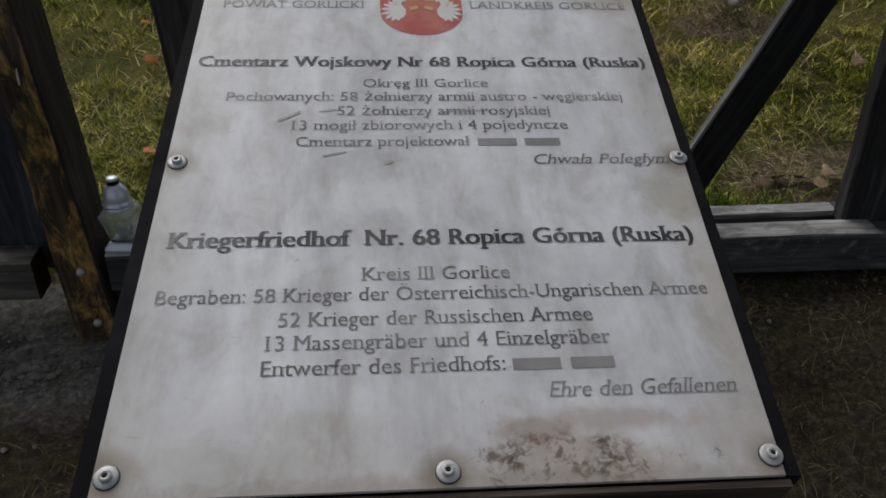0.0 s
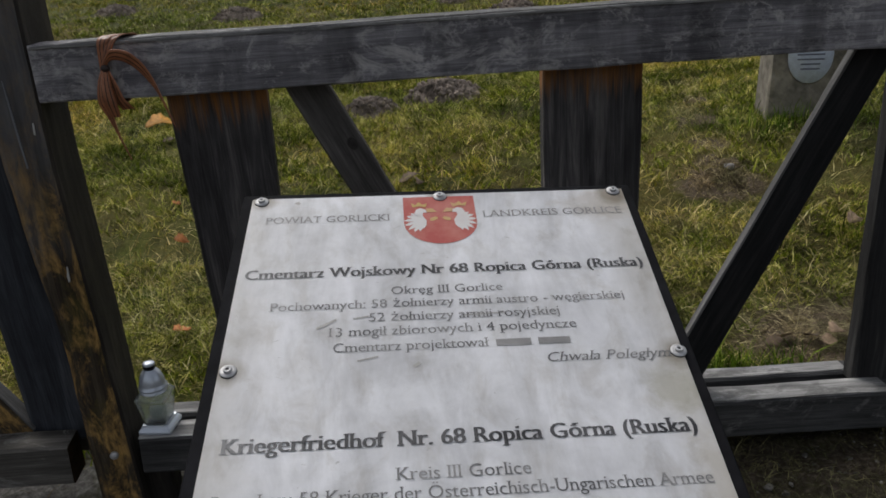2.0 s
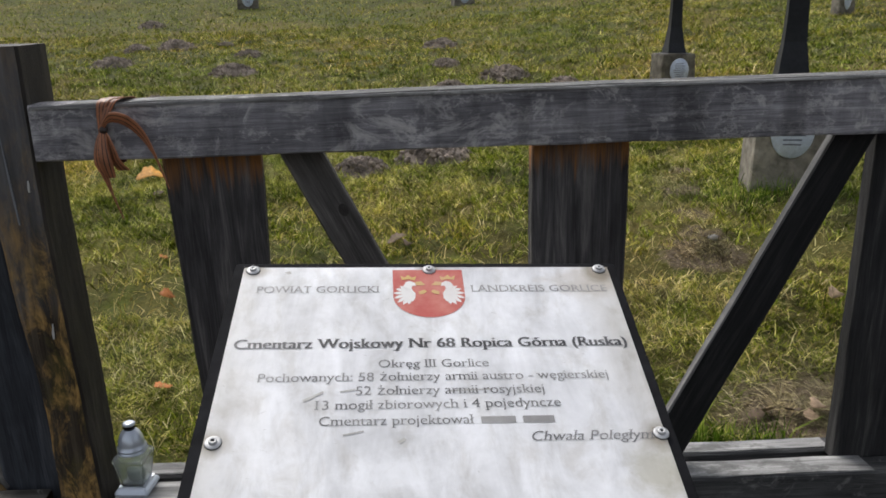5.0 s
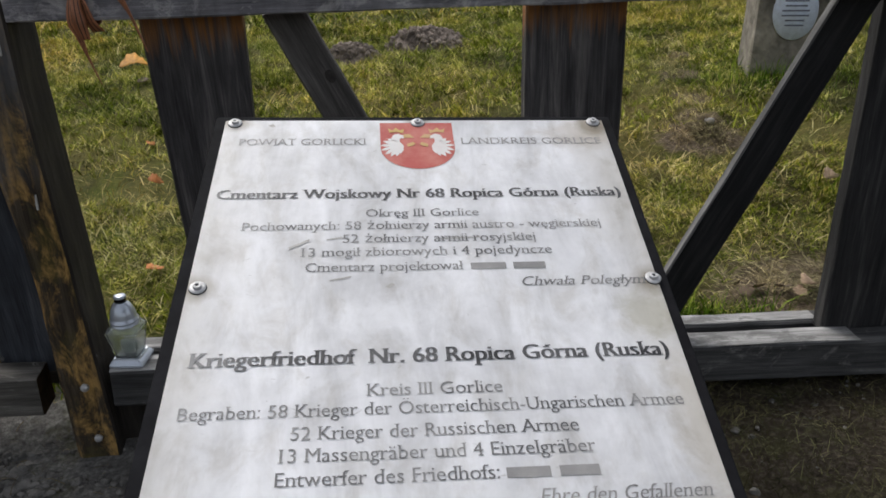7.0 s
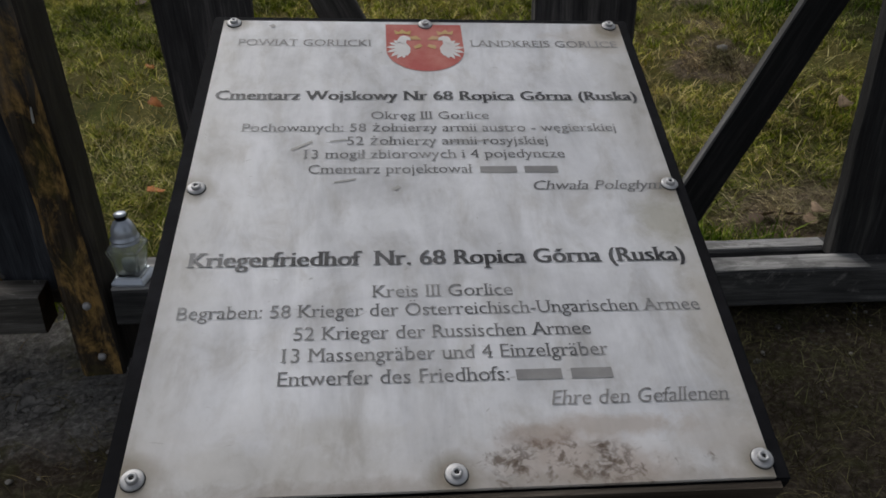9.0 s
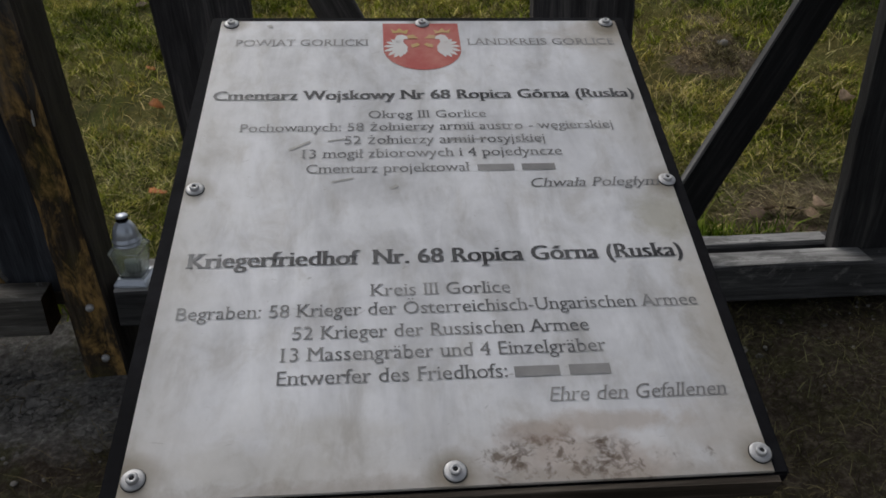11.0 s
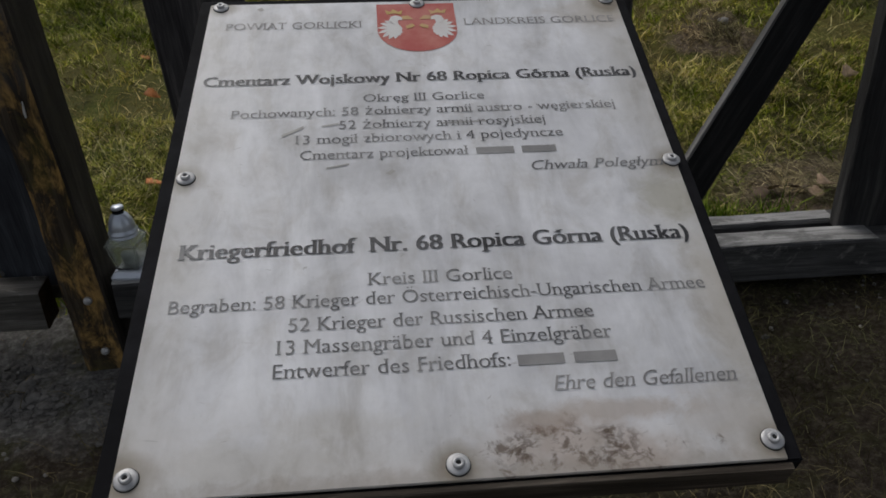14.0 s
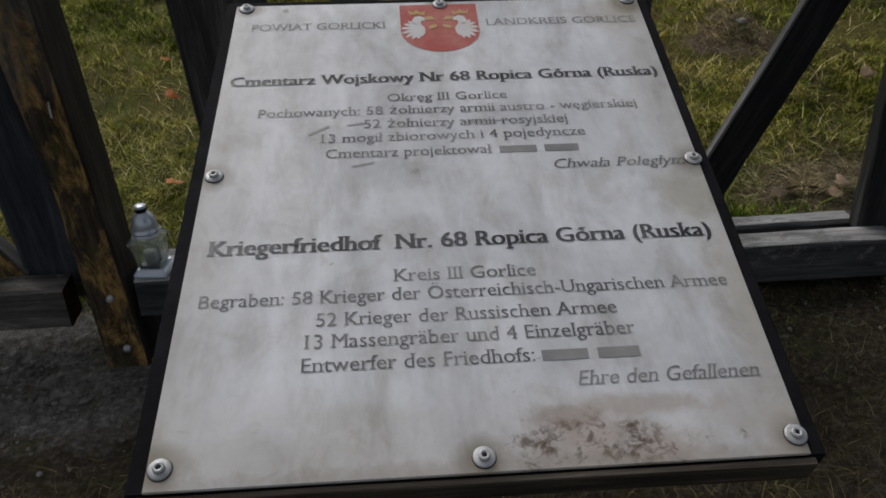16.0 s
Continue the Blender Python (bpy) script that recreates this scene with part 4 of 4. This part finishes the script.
def shield():
    cx, top, half, low = -0.008, 0.006, 0.0465, -0.090
    pts = [(cx - half, top), (cx + half, top)]
    for k in range(25):
        a = math.pi * k / 24
        pts.append((cx + half * math.cos(a) ** 1 if k else cx + half, low + 0.042 - 0.042 * math.sin(a)))
    sh = part("shield", flat(list(reversed(pts)), 0.0004), RED, sign, "faded red shield with white birds")

    def wing(ox, flip):
        """Half an eagle: a fan of feathers, a curved neck, gold crown, beak and claw."""
        def put(name, points, mat, w):
            part(name, flat([(ox + flip * p, -0.040 + q) for p, q in points][::flip], w), mat, sh)

        put("bird", [(-0.010, 0.020), (-0.004, 0.022), (0.002, 0.018), (0.003, 0.012), (-0.002, 0.012), (-0.003, 0.006), (0.002, -0.004), (0.001, -0.012), (-0.004, -0.014), (-0.010, -0.008), (-0.012, 0.004), (-0.013, 0.013)], WHITE, 0.0007)
        for k in range(9):
            ang = math.radians(142 + 20 * k)
            long = (0.0125 + 0.007 * math.sin(k * 0.5)) * (1.0 if k < 7 else 0.9)
            bx, by = -0.005 + 0.004 * math.cos(ang), -0.002 + 0.008 * math.sin(ang)
            dx, dy = math.cos(ang), math.sin(ang)
            put("feather", [(bx + dx * l + -dy * e, by + dy * l * 1.15 + dx * e) for l, e in ((0, -0.0028), (long * 0.7, -0.0026), (long, 0.0), (long * 0.7, 0.0026), (0, 0.0028))], WHITE, 0.0007 + 0.00001 * k)
        put("crown", [(-0.015, 0.024), (-0.017, 0.033), (-0.011, 0.029), (-0.007, 0.035), (-0.002, 0.029), (0.004, 0.032), (0.002, 0.023), (-0.006, 0.026)], GOLD, 0.0009)
        put("beak", [(0.002, 0.020), (0.010, 0.021), (0.016, 0.013), (0.010, 0.013), (0.003, 0.013)], GOLD, 0.0009)
        put("claw", [(0.006, 0.000), (0.014, 0.004), (0.017, 0.000), (0.013, -0.004), (0.007, -0.006)], GOLD, 0.0009)

    wing(cx - 0.0195, 1)
    wing(cx + 0.0195, -1)


shield()


SCRATCH = ink("grey_scratch", (0.36, 0.35, 0.33), (0.52, 0.51, 0.49), 0.9)


def scuff(points):
    part("scuff", flat(points, 0.0006), SCRATCH, sign)


scuff([(-0.158, -0.226), (-0.136, -0.213), (-0.135, -0.216), (-0.156, -0.229)])
scuff([(-0.117, -0.2135), (-0.100, -0.210), (-0.100, -0.212), (-0.117, -0.2155)])
scuff([(0.006, -0.2145), (0.052, -0.2125), (0.052, -0.2140), (0.006, -0.2160)])
scuff([(-0.112, -0.2755), (-0.090, -0.2705), (-0.090, -0.2725), (-0.112, -0.2775)])
scuff([(-0.055, -0.287), (-0.048, -0.281), (-0.045, -0.284), (-0.051, -0.289)])
scuff([(-0.196, 0.001), (-0.190, 0.004), (-0.187, -0.001), (-0.191, -0.003)])

for u, v in ((-0.238, 0.0055), (-0.0055, 0.006), (0.2275, 0.007), (-0.245, -0.2835), (0.231, -0.282), (-0.2505, -0.5885), (-0.0145, -0.5935), (0.2240, -0.590)):
    at = pose(u, v, 0)
    ws = part("washer", lathe([(0.0001, 0.0004), (0.0100, 0.0004), (0.0102, 0.0016), (0.0088, 0.0026), (0.0062, 0.0030), (0.0001, 0.0030)], 28), STEEL, sign, "dull zinc washer", at @ Matrix.Diagonal((0.86, 0.86, 0.8, 1)), True)
    part("gasket", lathe([(0.0001, 0.0002), (0.0108, 0.0002), (0.0107, 0.0008), (0.0001, 0.0012)], 28), RUBBER, ws, "", None, True)
    part("bolt_head", lathe([(0.0052, 0.0028), (0.0054, 0.0056), (0.0047, 0.0068), (0.0025, 0.0070), (0.0022, 0.0052), (0.0001, 0.0050)], 24), STEEL, ws, "", None, True)
    part("socket", lathe([(0.0001, 0.0060), (0.0022, 0.0053), (0.0023, 0.0058), (0.0001, 0.0067)], 16), RUBBER, ws, "", None, True)

# ---- grave lantern on the bottom rail ----
lantern = thing("grave_lantern", "small clear glass grave lantern with silver lid on the rail", "lantern", at=pose(-0.596, 0.548, rail_top(-0.596) + 0.001, 0, 0, -9))
part("base", lathe([(0.036, 0.0), (0.036, 0.004), (0.033, 0.009), (0.029, 0.013), (0.028, 0.016)], sides=4), SILVER, lantern, "silver square foot")
OUT = [(0.0235, 0.016), (0.0245, 0.020), (0.0320, 0.070), (0.0340, 0.075), (0.0335, 0.079), (0.0250, 0.090)]
INN = [(0.0220, 0.089), (0.0300, 0.077), (0.0285, 0.070), (0.0212, 0.022), (0.0001, 0.0215), (0.0001, 0.016)]
part("glass_body", lathe([*OUT, *INN, OUT[0]], sides=4), GLASS, lantern, "clear square flared glass")
part("candle", lathe([(0.012, 0.0225), (0.0150, 0.026), (0.0165, 0.046), (0.0150, 0.048)], 24), WAX, lantern, "pale wax candle stub", None, True)
part("lid", lathe([(0.0250, 0.086), (0.0290, 0.088), (0.0295, 0.0905), (0.0265, 0.0925), (0.0262, 0.0945), (0.0300, 0.0965), (0.0302, 0.0995), (0.0272, 0.1015), (0.0268, 0.108), (0.0252, 0.117), (0.0222, 0.126), (0.0178, 0.134), (0.0130, 0.139), (0.0118, 0.140)], 32), SILVER, lantern, "silver domed lid", None, True)
part("vent_cap", lathe([(0.012, 0.139), (0.0125, 0.150), (0.012, 0.151)], 24), CAP_DARK, lantern, "", None, True)
part("cap_top", lathe([(0.0128, 0.149), (0.0128, 0.153), (0.010, 0.155), (0.0001, 0.1555)], 24), SILVER, lantern, "", None, True)

# ---- ribbon tied round the beam ----
ribbon = thing("ribbon", "faded orange and black striped ribbon tied round the beam", "ribbon")


def strip(name, path, widths, across):
    """A striped ribbon along a path of points, twisting with the directions across."""
    bm = bmesh.new()
    pts = [Vector(p) for p in path]
    dirs = [Vector(a).normalized() for a in across]
    n = 8 * (len(pts) - 1)
    rows = []
    for k in range(n + 1):
        f = k / n * (len(pts) - 1)
        i = min(int(f), len(pts) - 2)
        q = f - i
        p0, p1, p2, p3 = pts[max(i - 1, 0)], pts[i], pts[i + 1], pts[min(i + 2, len(pts) - 1)]
        p = 0.5 * (2 * p1 + (p2 - p0) * q + (2 * p0 - 5 * p1 + 4 * p2 - p3) * q * q + (3 * p1 - p0 - 3 * p2 + p3) * q ** 3)
        d = dirs[i].lerp(dirs[i + 1], q).normalized()
        w = widths[i] + (widths[i + 1] - widths[i]) * q
        rows.append([bm.verts.new(p + d * w * (s - 0.5)) for s in (0, 0.27, 0.36, 0.64, 0.73, 1)])
    for a, b in zip(rows, rows[1:]):
        for s in range(5):
            fc = bm.faces.new((a[s], a[s + 1], b[s + 1], b[s]))
            fc.material_index = s % 2
            fc.smooth = True
    ob = part(name, bm, [RIB_ORANGE, RIB_BLACK], ribbon)
    sd = ob.modifiers.new("thickness", "SOLIDIFY")
    sd.thickness = 0.0012
    return ob


RX = -0.548
strip("loop", [(RX - 0.004, 0.494, 0.93), (RX - 0.002, 0.494, 0.985), (RX + 0.004, 0.500, 1.008), (RX + 0.01, 0.54, 1.010), (RX + 0.012, 0.576, 1.0), (RX + 0.012, 0.578, 0.93), (RX + 0.008, 0.55, 0.893), (RX + 0.004, 0.505, 0.893), (RX, 0.493, 0.93)],
      [0.012, 0.016, 0.022, 0.024, 0.024, 0.024, 0.022, 0.016, 0.012], [(1, 0, 0)] * 9)
strip("loop", [(RX - 0.002, 0.492, 0.962), (RX + 0.016, 0.496, 1.003), (RX + 0.03, 0.52, 1.011), (RX + 0.034, 0.575, 1.0), (RX + 0.03, 0.578, 0.95)], [0.01, 0.018, 0.02, 0.02, 0.02], [(1, 0, 0.2)] * 5)
strip("tail", [(RX - 0.002, 0.489, 0.962), (RX + 0.016, 0.480, 0.981), (RX + 0.044, 0.476, 0.976), (RX + 0.066, 0.482, 0.952), (RX + 0.084, 0.488, 0.912), (RX + 0.104, 0.489, 0.845)],
      [0.010, 0.020, 0.023, 0.015, 0.005, 0.002], [(0, -0.2, 1), (0.1, -0.4, 1), (0.5, -0.5, 1), (1, -0.2, 0.6), (1, 0, 0.2), (1, 0, 0.1)])
strip("tail", [(RX - 0.002, 0.488, 0.957), (RX - 0.009, 0.478, 0.932), (RX - 0.012, 0.478, 0.902), (RX - 0.006, 0.484, 0.876), (RX + 0.002, 0.488, 0.838), (RX + 0.016, 0.489, 0.79)], [0.008, 0.016, 0.019, 0.012, 0.004, 0.0015], [(1, -0.3, 0), (1, -0.7, 0.1), (1, -0.5, 0.1), (1, 0.2, 0), (1, 0, 0), (1, 0, 0)])
strip("tail", [(RX, 0.488, 0.957), (RX + 0.001, 0.474, 0.930), (RX + 0.003, 0.472, 0.900), (RX + 0.006, 0.480, 0.872)], [0.010, 0.018, 0.022, 0.014], [(1, 0.3, 0), (1, 0.9, 0), (1, 0.5, 0), (1, 0.2, 0)])
strip("tail", [(RX + 0.001, 0.490, 0.956), (RX + 0.012, 0.482, 0.930), (RX + 0.019, 0.480, 0.902), (RX + 0.028, 0.487, 0.884)], [0.008, 0.020, 0.026, 0.026], [(1, -0.6, 0), (1, -0.9, 0), (1, -0.8, 0.2), (1, -0.4, 0.1)])
bm = bmesh.new()
bmesh.ops.create_icosphere(bm, subdivisions=2, radius=0.008, matrix=Matrix.Translation((RX, 0.489, 0.957)))
part("knot", bm, RIB_BLACK, ribbon, "", None, True)


# ---- graves ----
def grave(x, y, w, h, cross, label, turn=0.0, seed=0, arms=0.6, oval=None):
    g = thing("grave_marker", label, "grave", "war graves on the slope", pose(x, y, height(x, y) - 0.03, 0, 0, turn))
    d = w * 0.8
    at_z, rx, rz = oval or (h * 0.56, w * 0.27, h * 0.41)
    part("plinth", soft_box(w, d, h + 0.03, 0.022, seed, 0.006, 0.95), STONE_BASE, g, "lichen-stained concrete plinth")
    pl = part("plaque", lathe([(0.001, 0.0), (0.98, 0.0), (1.0, 0.004), (0.97, 0.009), (0.001, 0.009)], 32), PLAQUE, g, "pale oval enamel plaque",
              pose(0, -d * 0.485 - 0.004, at_z, 90) @ Matrix.Diagonal((rx, rz, 1, 1)), True)
    for k in range(7):
        bm = bmesh.new()
        half = 0.60 - 0.06 * abs(k - 3) + 0.06 * math.sin(k * 2.1)
        v = 0.52 - 0.17 * k
        bm.faces.new([bm.verts.new(p) for p in ((-half, v, 0.0105), (half, v, 0.0105), (half, v + 0.055, 0.0105), (-half, v + 0.055, 0.0105))])
        part("lettering_bar", bm, PLAQUE_INK, pl)
    if cross:
        iron = part("cross", loft([[(sx * a, sy * b, z) for sx, sy in ((-1, -1), (1, -1), (1, 1), (-1, 1))] for a, b, z in
                                   ((0.12, 0.11, h + 0.0), (0.12, 0.11, h + 0.03), (0.085, 0.075, h + 0.035), (0.072, 0.05, h + 0.12), (0.054, 0.03, h + 0.26), (0.048, 0.026, h + 0.40), (0.048, 0.026, h + cross - 0.06), (0.075, 0.034, h + cross - 0.03), (0.075, 0.034, h + cross))]), IRON, g, "black cast iron cross")
        z = h + cross * 0.72
        bm = loft([[(px, sy * b, z + sz * a) for sy, sz in ((-1, -1), (1, -1), (1, 1), (-1, 1))] for px, a, b in
                   ((-arms / 2, 0.075, 0.034), (-arms / 2 + 0.03, 0.075, 0.034), (-arms / 2 + 0.06, 0.055, 0.024), (arms / 2 - 0.06, 0.055, 0.024), (arms / 2 - 0.03, 0.075, 0.034), (arms / 2, 0.075, 0.034))])
        part("arm", bm, IRON, iron)
    return g


grave(2.08, 2.90, 0.36, 0.50, 0.90, "mossy concrete grave plinth with oval plaque and iron cross", -14, 1, oval=(0.335, 0.105, 0.135))
grave(2.77, 6.2, 0.335, 0.26, 0.80, "concrete grave plinth with tall black iron cross", 4, 2)
grave(2.3, 17.2, 0.46, 0.45, 0.95, "concrete grave plinth with black cross high on the slope", 5, 3)
grave(-2.58, 19.6, 0.50, 0.45, 0.95, "concrete grave plinth with black cross high on the slope", 5, 4)
grave(-8.25, 28.0, 0.5, 0.4, 1.0, "small far grave plinth with black cross before the stone wall", 5, 5)
grave(6.62, 13.06, 0.45, 0.5, 0.95, "pale concrete grave plinth with oval plaque on the slope", 5, 6)
grave(6.6, 9.9, 0.24, 0.6, 0, "narrow pale stone grave pillar on a slab", 5, 7)


# ---- stone wall at the top of the meadow ----
def stone_wall(name, a, b, tall, seed):
    w = tagged(new(name), "rough grey fieldstone wall at the top of the meadow", "wall", kind="structure")
    a, b = Vector((*a, 0)), Vector((*b, 0))
    length = (b - a).length
    ang = math.degrees(math.atan2(b.y - a.y, b.x - a.x))
    r = random.Random(seed)
    rings = []
    for k in range(9):
        p = a.lerp(b, k / 8)
        z = height(p.x, p.y)
        off = Vector((-(b - a).y, (b - a).x, 0)).normalized()
        rings.append([p + off * 0.12 + Vector((0, 0, z - 0.3)), p + off * 0.12 + Vector((0, 0, z + tall)), p + off * 0.6 + Vector((0, 0, z + tall)), p + off * 0.6 + Vector((0, 0, z - 0.3))])
    part("core", loft(rings), MORTAR, w)
    shapes = []
    for k in range(8):
        bm = soft_box(1, 0.5, 1, 0.16, seed * 10 + k, 0.14)
        me = bpy.data.meshes.new("stone")
        bm.to_mesh(me)
        bm.free()
        finish(me, FIELDSTONE, True)
        shapes.append(me)
    z = -0.1
    while z < tall:
        hh = r.uniform(0.36, 0.58)
        u = r.uniform(-0.3, 0)
        while u < length:
            ww = r.uniform(0.4, 1.15)
            p = a.lerp(b, min(max((u + ww / 2) / length, 0), 1))
            st = new("stone", r.choice(shapes))
            st.parent = w
            st.matrix_basis = Matrix.Translation((p.x, p.y, height(p.x, p.y) + z)) @ pose(0, 0, 0, 0, 0, ang) @ pose(0, 0.2, 0, 0, r.uniform(-3, 3), 0) @ Matrix.Diagonal((ww * 1.03, 0.7, hh * r.uniform(0.9, 1.12), 1))
            u += ww
        z += hh


stone_wall("wall_stone_1", (-16.0, 23.6), (-5.6, 36.0), 1.5, 1)
stone_wall("wall_stone_2", (-2.6, 34.5), (2.6, 31.0), 1.0, 2)


# ---- molehills, leaves, stones ----
def molehill(x, y, r, seed, tall=1.0):
    bm = bmesh.new()
    bmesh.ops.create_grid(bm, x_segments=34, y_segments=34, size=1.0)
    for v in bm.verts:
        q = Vector((v.co.x, v.co.y, 0))
        rad = q.length * (1 + 0.25 * noise.noise(q * 1.8 + Vector((seed * 3.1, 0, 0))))
        dome = max(0.0, 1 - rad * rad) ** 0.8
        lump = noise.fractal(q * 5 + Vector((0, seed * 1.7, 0)), 0.6, 2.1, 5)
        fine = noise.noise(q * 17 + Vector((0, 0, seed)))
        gx, gy = x + v.co.x * r, y + v.co.y * r * 0.9
        v.co = Vector((gx, gy, height(gx, gy) - 0.035 + r * 0.40 * tall * dome * (1 + 0.30 * lump) + r * 0.05 * fine * dome + 0.03 * dome))
    rr = random.Random(seed)
    for _ in range(130):
        a, d = rr.uniform(0, 6.283), r * rr.uniform(0, 1.05) ** 0.7
        px, py = x + math.cos(a) * d, y + math.sin(a) * d * 0.9
        s = rr.uniform(0.009, 0.03) * (0.7 + r)
        pz = height(px, py) + r * 0.36 * tall * max(0, 1 - (d / r) ** 2) ** 0.8
        bmesh.ops.create_icosphere(bm, subdivisions=1, radius=s, matrix=Matrix.Translation((px, py, pz)) @ pose(0, 0, 0, rr.uniform(0, 90), rr.uniform(0, 90), 0) @ Matrix.Diagonal((1, rr.uniform(0.6, 1), rr.uniform(0.5, 0.9), 1)))
    ob = part("molehill", bm, EARTH)
    return tagged(ob, "crumbly grey-brown earth molehill in the grass", "molehill", "molehills on the slope")


for k, (mx, my, mr) in enumerate(MOLES):
    molehill(mx, my, mr, k + 1, 1.1)


def dead_leaf(x, y, size, mat, label, turn, tilt, seed):
    bm = bmesh.new()
    n = 14
    mid, lef, rig = [], [], []
    for k in range(n + 1):
        f = k / n
        wd = (0.40 * math.sin(math.pi * f ** 0.8) + 0.05 * math.sin(f * 26 + seed)) * (1 if 0 < k < n else 0.1)
        curl = 0.16 * math.sin(f * math.pi + seed) + 0.10 * f
        mid.append(bm.verts.new(((f - 0.5) * size, 0, curl * size)))
        lef.append(bm.verts.new(((f - 0.5) * size, wd * size, (curl + 0.5 * wd * wd + 0.12 * wd) * size)))
        rig.append(bm.verts.new(((f - 0.5) * size, -wd * size, (curl + 0.9 * wd * wd) * size)))
    for k in range(n):
        bm.faces.new((mid[k], mid[k + 1], lef[k + 1], lef[k]))
        bm.faces.new((mid[k], rig[k], rig[k + 1], mid[k + 1]))
    ob = part("dead_leaf", bm, mat, None, "", pose(x, y, height(x, y) + 0.022, tilt, tilt * 0.5, turn), True)
    sd = ob.modifiers.new("thickness", "SOLIDIFY")
    sd.thickness = 0.0008
    return tagged(ob, label, "leaf", "fallen leaves")


TAN = "dry tan fallen leaf curled on bare soil"
ORANGE, YELLOW, BROWN = "curled orange-brown fallen leaf on the grass", "large yellow fallen leaf lying on the grass", "crumpled brown fallen leaf on bare ground"
for k, (lx, ly, ls, lm, lt, ang) in enumerate(((-1.35, 3.93, 0.175, LEAF_YELLOW, YELLOW, 20), (-0.87, 2.07, 0.062, LEAF_ORANGE, ORANGE, 10), (-0.72, 1.30, 0.058, LEAF_ORANGE, ORANGE, 35), (-0.98, 2.53, 0.05, LEAF_ORANGE, ORANGE, 70), (-1.23, 3.57, 0.07, LEAF_BROWN, BROWN, 0),
                                                (0.06, 2.5, 0.09, LEAF_BROWN, BROWN, 15), (0.1, 2.44, 0.06, LEAF_BROWN, BROWN, 80), (1.18, 0.93, 0.065, LEAF_TAN, TAN, 20), (1.10, 0.93, 0.055, LEAF_BROWN, BROWN, 100), (1.03, 0.95, 0.06, LEAF_TAN, TAN, 150), (1.14, 0.90, 0.05, LEAF_TAN, TAN, 70), (0.99, 0.92, 0.05, LEAF_BROWN, BROWN, 10), (1.60, 1.57, 0.07, LEAF_TAN, TAN, 40), (0.62, 2.1, 0.06, LEAF_ORANGE, ORANGE, 60), (0.9, 2.9, 0.07, LEAF_BROWN, BROWN, 30))):
    dead_leaf(lx, ly, ls, lm, lt, ang, 16 + 12 * math.sin(k * 2.3), k)

for k, (sx, sy, ss) in enumerate(((1.43, 2.23, 0.024),)):
    bm = bmesh.new()
    bmesh.ops.create_icosphere(bm, subdivisions=3, radius=ss)
    for v in bm.verts:
        v.co += noise.noise_vector(v.co * 30 + Vector((k * 5, 0, 0))) * ss * 0.3
        v.co.z *= 0.6
    st = part("stone", bm, PEBBLE, None, "", pose(sx, sy, height(sx, sy) + ss * 0.5, 0, 0, 40 * k), True)
    tagged(st, "pale rounded field stone lying on bare soil", "stone")
